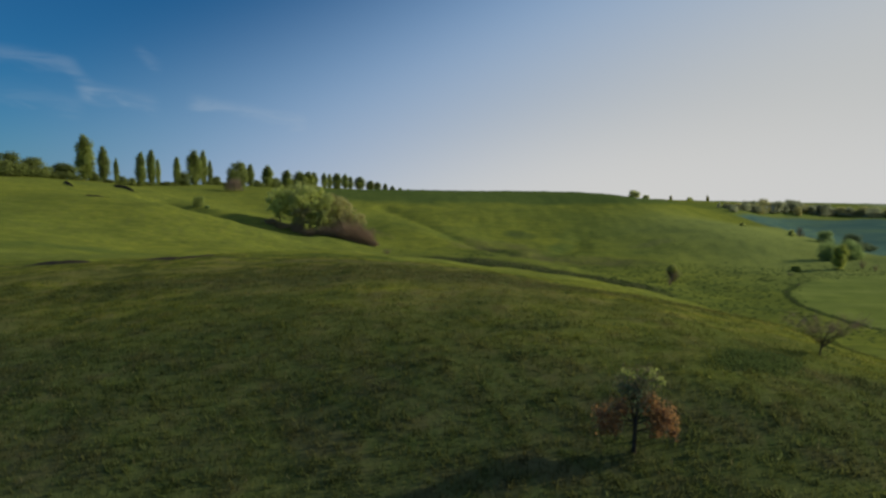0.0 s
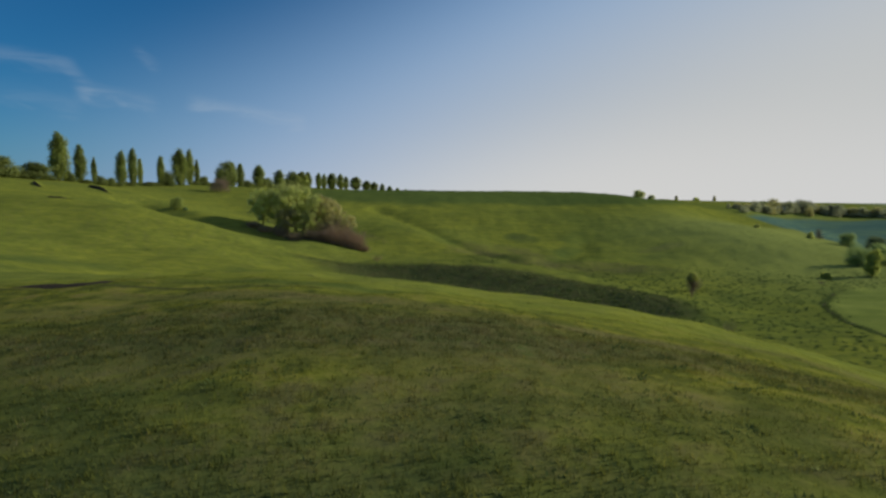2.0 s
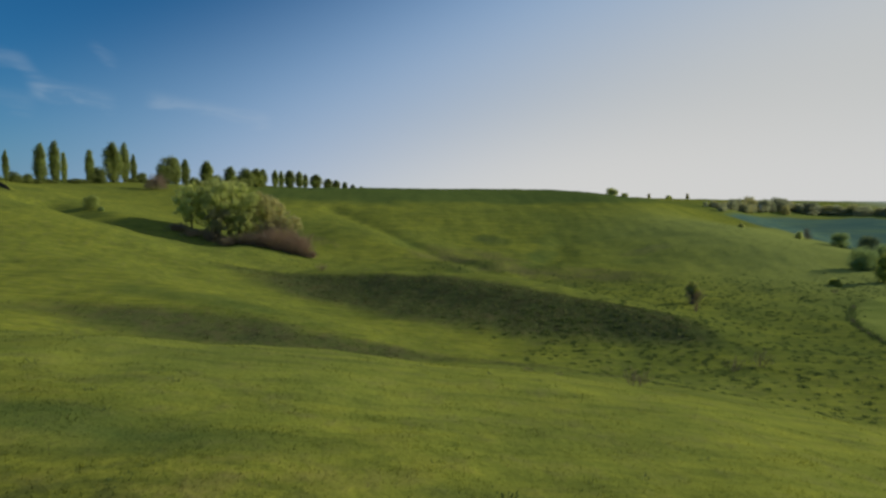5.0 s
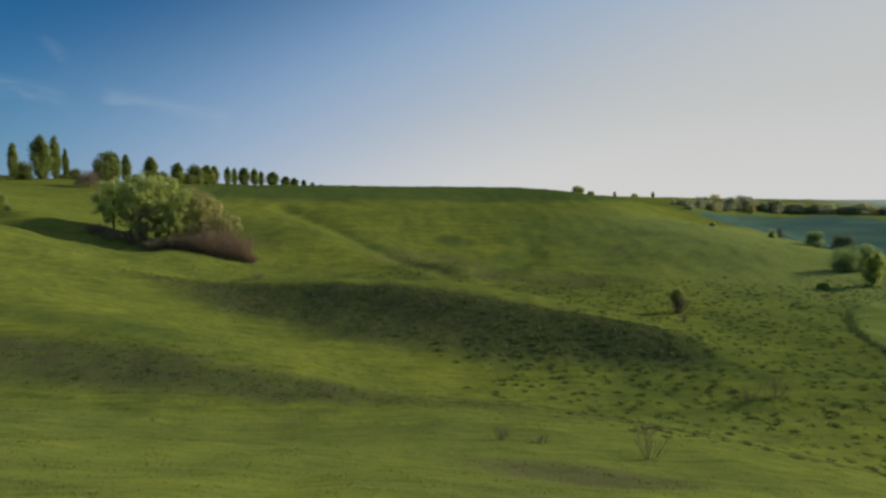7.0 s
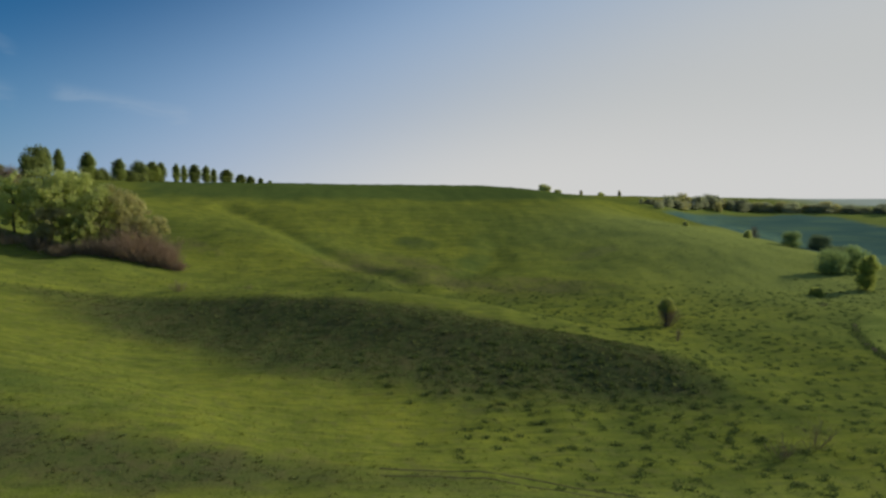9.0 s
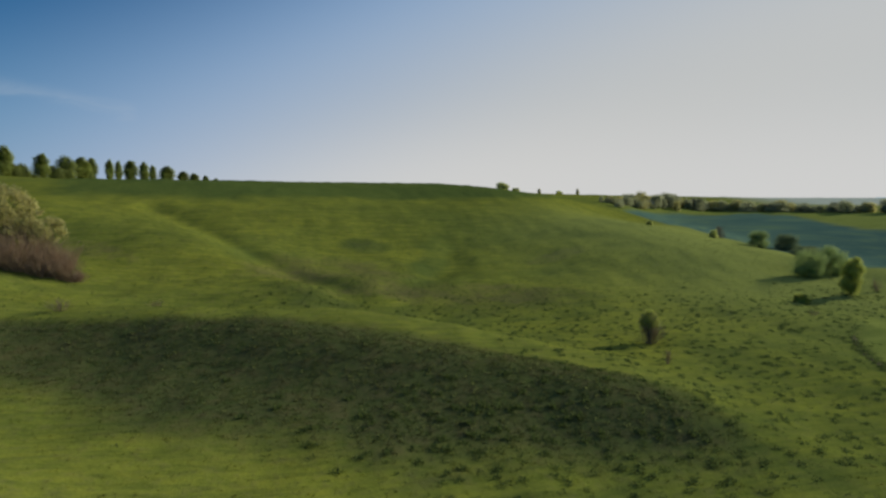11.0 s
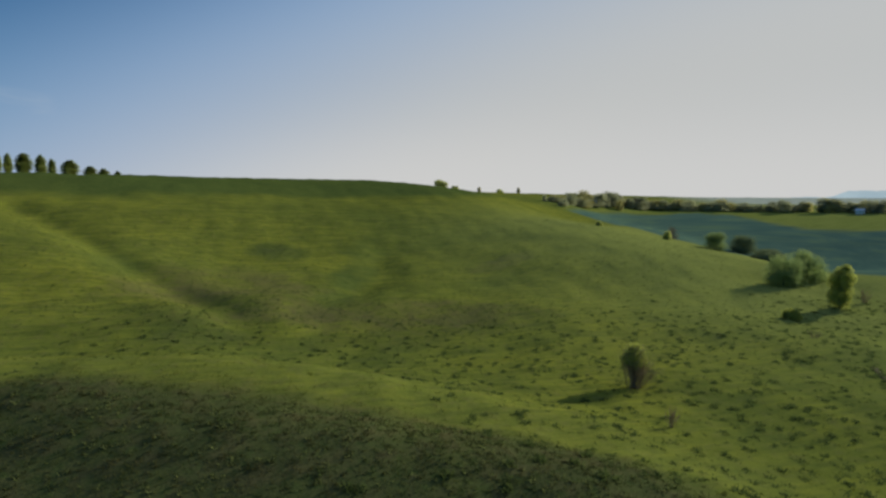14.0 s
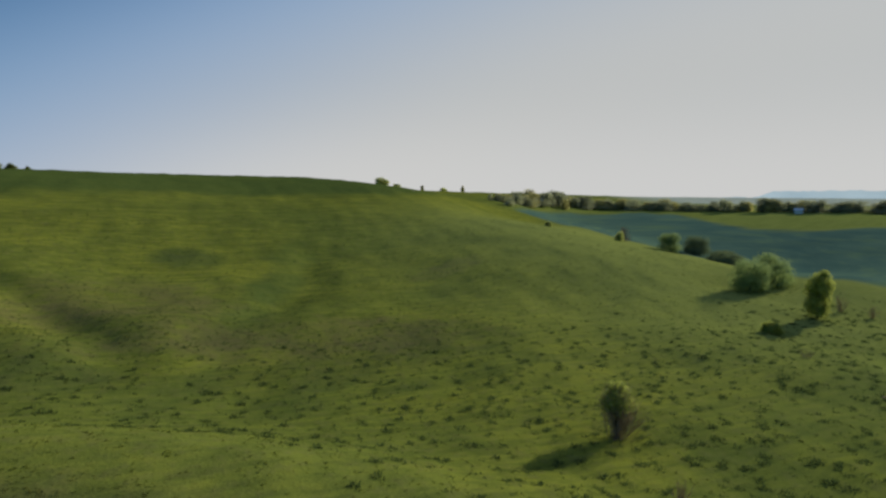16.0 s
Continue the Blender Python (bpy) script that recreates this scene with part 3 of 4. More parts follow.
def limbs_to(targets, trunk_top, trunk_r, rng, low=0.35):
    """A trunk with limbs that reach for the lobes."""
    top = np.asarray(trunk_top, float)
    pts = [np.array((0, 0, -0.25)), top * 0.35 + rng.normal(size=3) * (0.02, 0.02, 0) * top[2], top * 0.7 + rng.normal(size=3) * (0.03, 0.03, 0) * top[2], top]
    pieces = [tube(pts, [trunk_r * 1.25, trunk_r, trunk_r * 0.7, trunk_r * 0.22], 7)]  # the stem first, then its limbs
    for goal in targets:
        start = top * rng.uniform(low, 0.9)
        mid = (start + np.asarray(goal)) / 2 + rng.normal(size=3) * 0.06 * top[2]
        mid[2] += 0.04 * top[2]
        pieces.append(tube([start, mid, goal], [trunk_r * 0.42, trunk_r * 0.25, trunk_r * 0.08], 5))
    return pieces


def plant(name, label, category, at, trunk, crown=(), twigs=(), group="", limbs=False):
    """A plant at its place on the ground: an empty with its trunk, crown and twigs under it."""
    x, y = at
    thing = tagged(new(name), label, category, group)
    thing.matrix_basis = pose(x, y, gz(x, y) - 0.05)
    if trunk and limbs:
        stem = part("trunk", mesh_of("trunk", *trunk[0], BARK, True), thing)
        for limb in trunk[1:]:
            part("limb", mesh_of("limb", *limb, BARK, True), stem)
    elif trunk:
        part("trunk", mesh_of("trunk", *joined(trunk), BARK, True), thing)
    for piece, (v, f), mat in crown:
        part(piece, mesh_of(piece, v, f, mat), thing)
    for piece, (v, f), mat in twigs:
        tagged(part(piece, mesh_of(piece, v, f, mat), thing), kind="stuff")
    return thing


def poplar_shape(h, w, seed, n=1500, leaf=0.55):
    """A tall narrow poplar: steep limbs, a column of leaves with notches."""
    rng = np.random.RandomState(seed)
    lobes = []
    for i in range(46):
        f = ((i + 0.5) / 46) ** 0.9
        r = w / 2 * 1.62 * (f + 0.10) ** 0.42 * (1.02 - f) ** 0.48
        a = 2.4 * i + rng.uniform(-0.6, 0.6)
        size, off = r * rng.uniform(0.38, 0.66), r * rng.uniform(0.25, 0.55)
        lobes.append((off * math.cos(a), off * math.sin(a), h * (0.04 + 0.94 * f), size, size, size * rng.uniform(1.3, 2.2)))
    lobes.append((0, 0, h * 0.45, w * 0.26, w * 0.26, h * 0.40))
    goals = [(l[0] * 1.5, l[1] * 1.5, l[2]) for l in lobes[4::3]]
    return limbs_to(goals, (0, 0, h * 0.86), max(0.18, h * 0.014), rng, 0.1), leaf_cards(lobe_points(lobes, n, rng), leaf, rng)


def round_shape(h, w, seed, n=1500, leaf=0.4, low=0.05, lobes_n=16):
    """A round-headed tree or bush: a cluster of lobes with gaps between them."""
    rng = np.random.RandomState(seed)
    lobes = []
    for i in range(lobes_n):
        a, f = rng.uniform(0, 2 * math.pi), rng.uniform(0, 1)
        reach = math.sqrt(max(0.05, 1 - (1.2 * f - 0.35) ** 2)) * rng.uniform(0.35, 0.72)
        z = h * (low + (0.90 - low) * (0.12 + 0.80 * f))
        r = w * rng.uniform(0.15, 0.25)
        lobes.append((w / 2 * reach * math.cos(a), w / 2 * reach * math.sin(a), z, r, r, min(r * 0.9, h * 0.24)))
    lobes.append((0, 0, h * (low + 0.46 * (1 - low)), w * 0.40, w * 0.40, h * (1 - low) * 0.46))
    if low < 0.06:
        lobes += [(w * 0.3 * math.cos(a), w * 0.3 * math.sin(a), h * 0.2, w * 0.2, w * 0.2, h * 0.22) for a in np.linspace(0.3, 5.6, 6)]
    goals = [l[:3] for l in lobes[::2]]
    return limbs_to(goals, (0, 0, h * 0.72), max(0.07, h * 0.022), rng, 0.15), leaf_cards(lobe_points(lobes, n, rng), leaf, rng), lobes


def airy_shape(h, w, seed, n, leaf):
    """A young broad tree: an uneven dome of many small sprays of leaves, with gaps between them."""
    rng = np.random.RandomState(seed)
    lobes = []
    bulge = rng.uniform(0, 2 * math.pi, 3)
    for i in range(85):
        a, u = rng.uniform(0, 2 * math.pi), math.sqrt(rng.uniform(0, 1))
        reach = w * 0.5 * (1 + 0.16 * math.sin(2 * a + bulge[0]) + 0.10 * math.sin(5 * a + bulge[1]))
        top = h * (0.50 + 0.46 * math.sqrt(1 - 0.9 * u * u)) * (1 + 0.07 * math.sin(3 * a + bulge[2]))
        f = 1 - rng.uniform(0, 1) ** 1.5 * 0.78
        size = w * rng.uniform(0.07, 0.135)
        lobes.append((u * reach * math.cos(a), u * reach * math.sin(a), top * f - size * 0.5, size, size, size * rng.uniform(0.75, 1.15)))
    goals = [l[:3] for l in lobes[::6]]
    return limbs_to(goals, (0, 0, h * 0.62), max(0.09, h * 0.016), rng, 0.08), leaf_cards(lobe_points(lobes, n, rng, 0.6), leaf, rng), lobes


def thicket(h, w, seed, n=700, thick=0.02, lean=(0, 0)):
    """A bare thicket: many stems that fan out from the ground and fork."""
    rng = np.random.RandomState(seed)
    k = max(10, n // 6)
    start = np.stack([rng.normal(0, w * 0.16, k), rng.normal(0, w * 0.16, k), np.full(k, -0.1)], 1)
    spread = min(0.42, 0.65 * w / h)
    way = np.stack([rng.normal(lean[0], spread, k), rng.normal(lean[1], spread, k), np.full(k, 1.0)], 1)
    way[:, :2] += start[:, :2] / w * 3.8 * spread
    length = h * rng.uniform(0.55, 1.0, k)
    first = twigs_from(start, way, length, thick * 1.6, rng)
    unit = way / np.linalg.norm(way, axis=1)[:, None]
    pick = rng.randint(0, k, n)
    s2 = start[pick] + unit[pick] * (length[pick] * rng.uniform(0.25, 0.85, n))[:, None]
    w2 = unit[pick] + rng.normal(0, 0.5 * spread + 0.21, (n, 3))
    w2[:, 2] = np.abs(w2[:, 2]) + 0.15
    second = twigs_from(s2, w2, h * rng.uniform(0.16, 0.36, n), thick, rng)
    return joined([first, second])


# ---- the poplar row on the plateau ----
ROW_LINE = [(-173, 236), (-155, 324), (-136, 420), (-99, 598), (-72, 732), (-41, 880), (-5, 1056), (27, 1205)]    # the row runs away over the plateau: x, y
# y, height, width
POPLARS = [(275, 21.2, 7.8), (286, 17.4, 5.5), (340, 16.5, 4), (294, 12.8, 2.5), (311, 17.5, 5.2), (319, 19.4, 4.9), (324, 14.4, 2.7), (356, 20.7, 8.6),
    (365, 20.8, 5.1), (372, 15.5, 3.3), (420, 16.6, 4.5), (444, 16.6, 7.3), (474, 13.9, 7.3), (513, 12.7, 6.8), (525, 11.9, 4.5), (547, 11.9, 3.6),
    (559, 11.6, 3.2), (410, 16, 5.4)]
FAR_POPLARS = [(577, 12.5, 6), (598, 12.4, 4.5), (613, 11, 3.4), (640, 11.2, 7.8), (675, 9.3, 6.3), (701, 9.7, 5.9), (732, 9.8, 4.1), (762, 9.4, 5), (796, 10, 4.4),
    (836, 11.2, 4.7), (880, 12.6, 4.9), (921, 14.6, 4.3), (965, 15.2, 4), (1008, 15.6, 4.4), (1056, 16.2, 4.2), (1105, 14, 4.2), (1155, 12, 4.4),
    (1205, 10, 4.6)]
ROUND_TREES = [(236, 9.7, 13), (248, 8.8, 12.8), (263, 7.4, 12.1), (280, 4.9, 5.4), (344, 8.8, 9.1), (377, 6.3, 8.2), (402, 16.3, 13.4), (458, 8.7, 7.9),
    (496, 13.2, 12.3), (298, 4.6, 5.6), (430, 6, 8), (450, 8, 9), (487, 7.5, 9), (518, 7, 8), (304, 4.4, 4.4)]
LOW_TREES = [(257, 2.6, 6.5), (270, 2.2, 6), (289, 2, 6), (308, 2, 6), (316, 2.2, 6), (330, 2.4, 7), (336, 2, 6), (369, 2.4, 7), (388, 2.6, 7), (395, 2.2, 7),
    (436, 2.8, 8), (466, 3, 8)]

variants = {}
ROW = [("poplar", *tree) for tree in POPLARS + FAR_POPLARS] + [("round", *tree) for tree in ROUND_TREES + LOW_TREES]
for k, (kind, y, h, w) in enumerate(ROW):
    x = float(np.interp(y, [p[1] for p in ROW_LINE], [p[0] for p in ROW_LINE]))
    rng = np.random.RandomState(40 + k)
    grown = 1.0 + 0.22 * sstep(440, 540, y)
    h, w = h * grown, w * (1.0 + 0.08 * sstep(480, 560, y))
    key = (kind, k % 4 if kind == "poplar" else k % 3)
    if key not in variants:
        if kind == "poplar":
            trunk, leaves = poplar_shape(18, 5.2, 60 + k, 8000, 0.36)
            variants[key] = plant("poplar_tree", "tall narrow green poplar standing on the plateau edge", "tree", (x, y), trunk,
                                  [("crown", leaves, LEAF_POPLAR)], (), "poplars in a row on the skyline")
        else:
            trunk, leaves, _ = round_shape(9, 9, 90 + k, 5200, 0.40, 0.0, 22)
            variants[key] = plant("round_tree", "low dense round-headed tree beside the poplar row", "tree", (x, y), trunk,
                                  [("crown", leaves, LEAF_ROUND)], (), "round trees along the plateau edge")
        thing = variants[key]
    else:
        thing = copy_thing(variants[key], pose(x, y, gz(x, y) - 0.05))
    base_h, base_w = (18, 4.3 if y < 380 else 3.6 if y < 500 else 2.9) if kind == "poplar" else (8.7, 8)
    thing.matrix_basis = pose(x, y, gz(x, y) - 0.1, 0, 0, rng.uniform(0, 360)) @ Matrix.Diagonal((w / base_w, w / base_w, h / base_h, 1))


# ---- the trees and thickets in the hollow ----
HOLLOW_TREES = [
    # x, y, height, width, leaves, label
    (-59, 214, 13.5, 9.5, LEAF_WILLOW, "broad light green tree at the edge of the hollow"),
    (-53.5, 214, 17.5, 12.5, LEAF_WILLOW, "tall tree in fresh light green leaf in the hollow"),
    (-47.5, 213, 18.0, 12, LEAF_WILLOW, "tall tree with young yellow-green leaves in the hollow"),
    (-42, 213, 16.0, 10.5, LEAF_WILLOW, "tree with young yellow-green leaves above bare thicket"),
    (-38, 214, 15.6, 10, LEAF_PALE, "pale olive willow tree just coming into leaf"),
    (-34, 213, 13.0, 9, LEAF_PALE, "small pale willow tree behind brown thicket"),
    (-49.5, 208, 9.0, 6.5, LEAF_PALE, "young pale tree at the front of the thicket"),
    (-44, 208, 9.6, 6.5, LEAF_WILLOW, "young light green tree at the front of the thicket"),
]
for k, (x, y, h, w, leafy, label) in enumerate(HOLLOW_TREES):
    trunk, leaves, lobes = airy_shape(h, w, 300 + k, 7200 if leafy is LEAF_WILLOW else 4600, 0.30)
    rng = np.random.RandomState(330 + k)
    many = 420 if leafy is LEAF_WILLOW else 1500
    starts = lobe_points(lobes, many, rng)[0]
    bare = twigs_from(starts, rng.normal(size=(many, 3)) + (0, 0, 0.8), rng.uniform(0.5, 1.3, many), 0.022, rng)
    plant("hollow_tree", label, "tree", (x, y), trunk, [("crown", leaves, leafy)], [("fine_brush", bare, TWIG_GREY)], "trees in the hollow", True)
THICKETS = [(-60, 207, 2.6, 7, TWIG_GREY), (-56, 206, 3.0, 7, TWIG_GREY), (-51, 206, 3.2, 7, TWIG_GREY), (-46, 205, 3.6, 7, TWIG_GREY), (-41.5, 206, 4.2, 7, TWIG_GREY), (-37.5, 206.5, 5.6, 8, TWIG_RED),
            (-33.5, 207, 7.0, 8, TWIG_RED), (-29.5, 207, 6.6, 8, TWIG_RED), (-26.5, 206.5, 4.6, 6, TWIG_RED), (-24.3, 206, 2.8, 4, TWIG_RED), (-36, 212, 9.0, 8, TWIG_GREY), (-31.5, 211.5, 8.2, 8, TWIG_GREY), (-28.5, 210, 6.4, 7, TWIG_RED)]
for k, (x, y, h, w, mat) in enumerate(THICKETS):
    label = "bare reddish-brown thicket on the side of the hollow" if mat is TWIG_RED else "bare grey-brown thicket under the hollow's trees"
    plant("thicket", label, "shrub", (x, y), None, (), [("brushwood", thicket(h * (1, 0.8, 1.15, 0.9)[k % 4], w * (0.8, 1, 0.7)[k % 3], 400 + k, 1300, 0.024), mat)], "bare thickets in the hollow")

# ---- single bushes on the slopes ----
for x, y, h, w, mat, twig, label in [
    (-94, 228, 4.8, 5.0, LEAF_POPLAR, 0, "lone dark green bush on the grassy slope"),
    (-89.5, 225, 1.3, 1.8, LEAF_BUSH, 0, "low dark bush below a larger bush"),
    (-114, 324, 7.5, 10.0, None, 4400, "bare reddish-brown bush below the poplar row"),
    (145.6, 457, 6.2, 9.0, LEAF_WILLOW, 700, "pale green bush on the far brow of the hill"),
    (153, 452, 2.6, 5.5, LEAF_WILLOW, 200, "low pale bush on the brow of the hill"),
    (190, 500, 4.4, 2.6, LEAF_PALE, 200, "small half-bare tree on the skyline"),
    (206, 500, 2.8, 5.5, LEAF_WILLOW, 300, "low pale bush on the skyline"),
    (220, 498, 5.0, 2.6, LEAF_PALE, 100, "thin half-bare tree on the skyline"),
    (108.6, 182.2, 1.8, 3.0, LEAF_SPRING, 0, "low green bush in the shadow of a larger tree"),
    (133, 204.6, 7.4, 7.8, LEAF_BUSH, 0, "dense round green bush at the valley edge"),
    (141.8, 206.2, 7.0, 8.0, LEAF_BUSH, 0, "dense round dark green bush at the valley edge"),
    (164, 255, 5.6, 7.2, LEAF_BUSH, 0, "round green tree below the winter crop"),
    (176, 256, 6.0, 8.5, LEAF_DARK, 0, "dark round tree below the winter crop"),
    (166, 238, 3.0, 9.0, LEAF_DARK, 0, "low dark hedge bush along the field"),
    (172, 243, 3.2, 9.0, LEAF_DARK, 0, "low dark hedge bush along the field"),
    (160, 232, 3.0, 7.5, LEAF_DARK, 0, "low dark hedge bush along the field"),
    (157.5, 269, 3.0, 3.0, LEAF_WILLOW, 160, "pale green bush behind the brow of the slope"),
    (165, 275, 5.0, 4.4, None, 900, "thin bare grey-brown shrub behind the brow"),
    (146, 291, 1.9, 2.6, LEAF_WILLOW, 120, "low pale bush behind the brow of the slope"),
]:
    trunk, leaves, lobes = round_shape(h, w * 1.1, int(abs(x * 7 + y)), 8200, max(0.12, 0.026 * w), -0.03, 26)
    rng = np.random.RandomState(int(abs(x * 3 + y * 5)))
    bare = []
    if twig:
        bare = [("fine_brush", twigs_from(lobe_points(lobes, twig, rng)[0], rng.normal(size=(twig, 3)) + (0, 0, 0.7), rng.uniform(0.4, 1.1, twig) * h / 6, 0.03, rng), TWIG_RED if label.startswith("bare reddish") else TWIG_GREY)]
    plant("bush", label, "bush", (x, y), trunk, [("crown", leaves, mat)] if mat else (), bare)

# ---- the valley's single trees ----
UPPER = [(0.3, 0, 6.2, 1.7, 1.7, 1.4), (-0.8, 0.3, 5.4, 1.5, 1.5, 1.25), (1.2, -0.3, 5.3, 1.4, 1.4, 1.25), (0.2, 0.6, 4.4, 1.9, 1.9, 1.25), (0.5, -0.4, 7.3, 0.9, 0.9, 0.7), (-0.3, -0.9, 4.6, 1.4, 1.4, 1.1)]
LOWER = [(0, 0, 3.0, 2.0, 2.0, 2.0), (-1.1, 0, 2.4, 1.6, 1.6, 1.7), (0.9, 0.4, 2.3, 1.4, 1.4, 1.5), (-0.3, -0.9, 1.4, 1.3, 1.3, 1.3), (0.6, 0.9, 1.3, 1.2, 1.2, 1.2)]
lobes = UPPER + LOWER
trunk = limbs_to([l[:3] for l in lobes], (0.1, 0, 6.2), 0.18, np.random.RandomState(21), 0.15)
rng = np.random.RandomState(22)
plant("valley_tree", "green spring tree casting a long shadow in the valley", "tree", (124, 185.4), trunk,
      [("upper_crown", leaf_cards(lobe_points(UPPER, 3600, rng), 0.24, rng), LEAF_SPRING),
       ("lower_crown", leaf_cards(lobe_points(LOWER, 3400, rng), 0.24, rng), LEAF_SPRING)],
      [("fine_brush", twigs_from(lobe_points(lobes, 500, rng)[0], rng.normal(size=(500, 3)) + (0, 0, 0.6), rng.uniform(0.3, 0.9, 500), 0.02, rng), TWIG_GREY)], limbs=True)

rng = np.random.RandomState(31)
lobes = [(0.1 * math.cos(a), 0.1 * math.sin(a), 1.6 + 0.36 * i, 1.05 + 0.62 * math.sin(i * 0.45), 1.05 + 0.62 * math.sin(i * 0.45), 0.7) for i, a in enumerate(np.linspace(0, 14, 9))]
trunk = limbs_to([(l[0] + rng.normal(0, 0.5), l[1] + rng.normal(0, 0.5), l[2] + 0.3) for l in lobes for _ in range(2)], (0.05, 0, 4.3), 0.16, rng, 0.12)
plant("lone_tree", "small upright tree, yellow-green on top and bare brown below", "tree", (63.3, 163.9), trunk,
      [("crown", leaf_cards(lobe_points(lobes[4:], 3000, rng, 0.5), 0.13, rng), LEAF_SPRING),
       ("inner_leaves", leaf_cards(lobe_points(lobes[3:], 650, rng, 0.7), 0.13, rng), LEAF_BUSH)],
      [("fine_brush", twigs_from(lobe_points(lobes[:8], 2400, rng, 0.6)[0], rng.normal(size=(2400, 3)) + (0, 0, 1.0), rng.uniform(0.35, 0.9, 2400), 0.013, rng), TWIG_GREY),
       ("brushwood", thicket(4.3, 2.0, 35, 700, 0.012, (0.26, -0.08)), TWIG_GREY)], limbs=True)

for x, y, h, w, n, seed, label in [(58.4, 152.4, 2.2, 0.4, 200, 1, "thin dead sapling standing in the valley grass"),
                                   (45.9, 116.2, 2.6, 1.6, 150, 2, "small bare sapling among tussocks"), (50.2, 117.4, 3.2, 1.8, 170, 3, "small bare sapling among tussocks"),
                                   (22.7, 91.2, 2.6, 1.2, 110, 4, "thin bare sapling on the grassy slope"), (14.3, 95.4, 1.4, 0.7, 120, 5, "dry weed stalks on the grassy slope"),
                                   (16.8, 94.8, 0.9, 1.1, 160, 6, "dry weed stalks on the grassy slope"), (27.5, 101.5, 1.6, 1.2, 160, 7, "thin bare sapling on the grassy slope"),
                                   (-17.0, 177.0, 2.4, 1.8, 300, 8, "small bare sapling behind the spur"), (101, 172, 1.6, 1.0, 150, 9, "thin dry stalks in the valley grass"), (132, 186.5, 3.2, 1.3, 260, 11, "thin bare shrub beside the valley tree"), (133, 182, 2.6, 1.1, 220, 12, "thin bare shrub beside the valley tree"),
                                   (-8.0, 190.0, 2.0, 2.0, 260, 10, "low bare shrub behind the spur")]:
    plant("sapling", label, "sapling", (x, y), None, (), [("brushwood", thicket(h, w, 500 + seed, n, 0.011), TWIG_GREY)], "bare saplings in the meadow")

# ---- the two trees near the start ----
rng = np.random.RandomState(71)
rust = [(-0.5, 0.0, 1.5, 0.4, 0.4, 0.4), (0.45, 0.1, 1.65, 0.4, 0.4, 0.35), (-1.0, 0.0, 0.85, 0.25, 0.3, 0.3), (-0.95, 0.1, 1.25, 0.42, 0.5, 0.42), (-0.7, -0.2, 0.95, 0.35, 0.4, 0.35), (0.75, 0.0, 1.35, 0.55, 0.5, 0.38), (1.05, 0.1, 1.05, 0.42, 0.45, 0.42), (0.6, -0.3, 0.95, 0.4, 0.4, 0.32), (1.2, -0.1, 0.75, 0.22, 0.25, 0.28)]
dark = [(0, 0, 2.0, 0.5, 0.5, 0.42), (0.25, 0.1, 2.3, 0.45, 0.4, 0.36), (-0.35, 0, 2.15, 0.42, 0.4, 0.36), (0.1, 0, 1.6, 0.45, 0.45, 0.35)]
tips = [(-0.3, 0, 2.55, 0.3, 0.3, 0.22), (0.35, 0, 2.6, 0.35, 0.3, 0.22), (0.75, 0.1, 2.3, 0.25, 0.2, 0.22)]
trunk = limbs_to([l[:3] for l in rust + dark + tips], (0.05, 0.02, 2.2), 0.065, rng, 0.25)
plant("young_tree", "young tree with rusty dry leaves and a dark green top", "tree", (5.95, 17.95), trunk,
      [("rusty_leaves", leaf_cards(lobe_points(rust, 1350, rng, 0.85), 0.08, rng, 1.8), LEAF_RUST), ("green_leaves", leaf_cards(lobe_points(dark, 380, rng, 0.8), 0.08, rng), LEAF_DARK),
       ("pale_foliage", leaf_cards(lobe_points(tips, 320, rng, 0.7), 0.06, rng), LEAF_POPLAR)],
      [("fine_brush", twigs_from(lobe_points(rust + dark + tips, 1500, rng, 0.8)[0], rng.normal(size=(1500, 3)) + (0, 0, 0.4), rng.uniform(0.2, 0.5, 1500), 0.005, rng), TWIG_RED)], limbs=True)

rng = np.random.RandomState(72)
goals = [(0.25 + 1.75 * math.cos(a) * r, 1.0 * math.sin(a) * r, 0.70 + 0.85 * r + 0.25 * rng.uniform(0, 1)) for a in np.linspace(0, 6, 9) for r in (0.4, 0.75, 1.0)]
trunk = limbs_to(goals, (0.15, 0, 0.75), 0.04, rng, 0.45)
spread = [(g[0], g[1], g[2], 0.45, 0.45, 0.28) for g in goals]
plant("bare_tree", "low spreading bare tree with fine grey twigs", "tree", (17.8, 27.7), trunk, (),
      [("fine_brush", twigs_from(lobe_points(spread, 1500, rng, 0.9)[0], rng.normal(size=(1500, 3)) * (0.7, 0.7, 0.4) + (0.1, 0, 0.7), rng.uniform(0.2, 0.5, 1500), 0.004, rng), TWIG_RED)], limbs=True)


# ---- far trees, sheds and the last ridge ----
FAR_LINE = [(176, 380), (213, 411), (255, 431), (290, 440), (301, 414), (314, 394), (336, 372), (344, 340), (350, 293), (357, 230), (366, 120)]


def along(points, step):
    """Places every step metres along a line of points, with the way it runs there."""
    places = []
    for (x0, y0), (x1, y1) in zip(points, points[1:]):
        n = max(1, int(math.hypot(x1 - x0, y1 - y0) / step))
        places += [(x0 + (x1 - x0) * i / n, y0 + (y1 - y0) * i / n, math.atan2(y1 - y0, x1 - x0)) for i in range(n)]
    return places


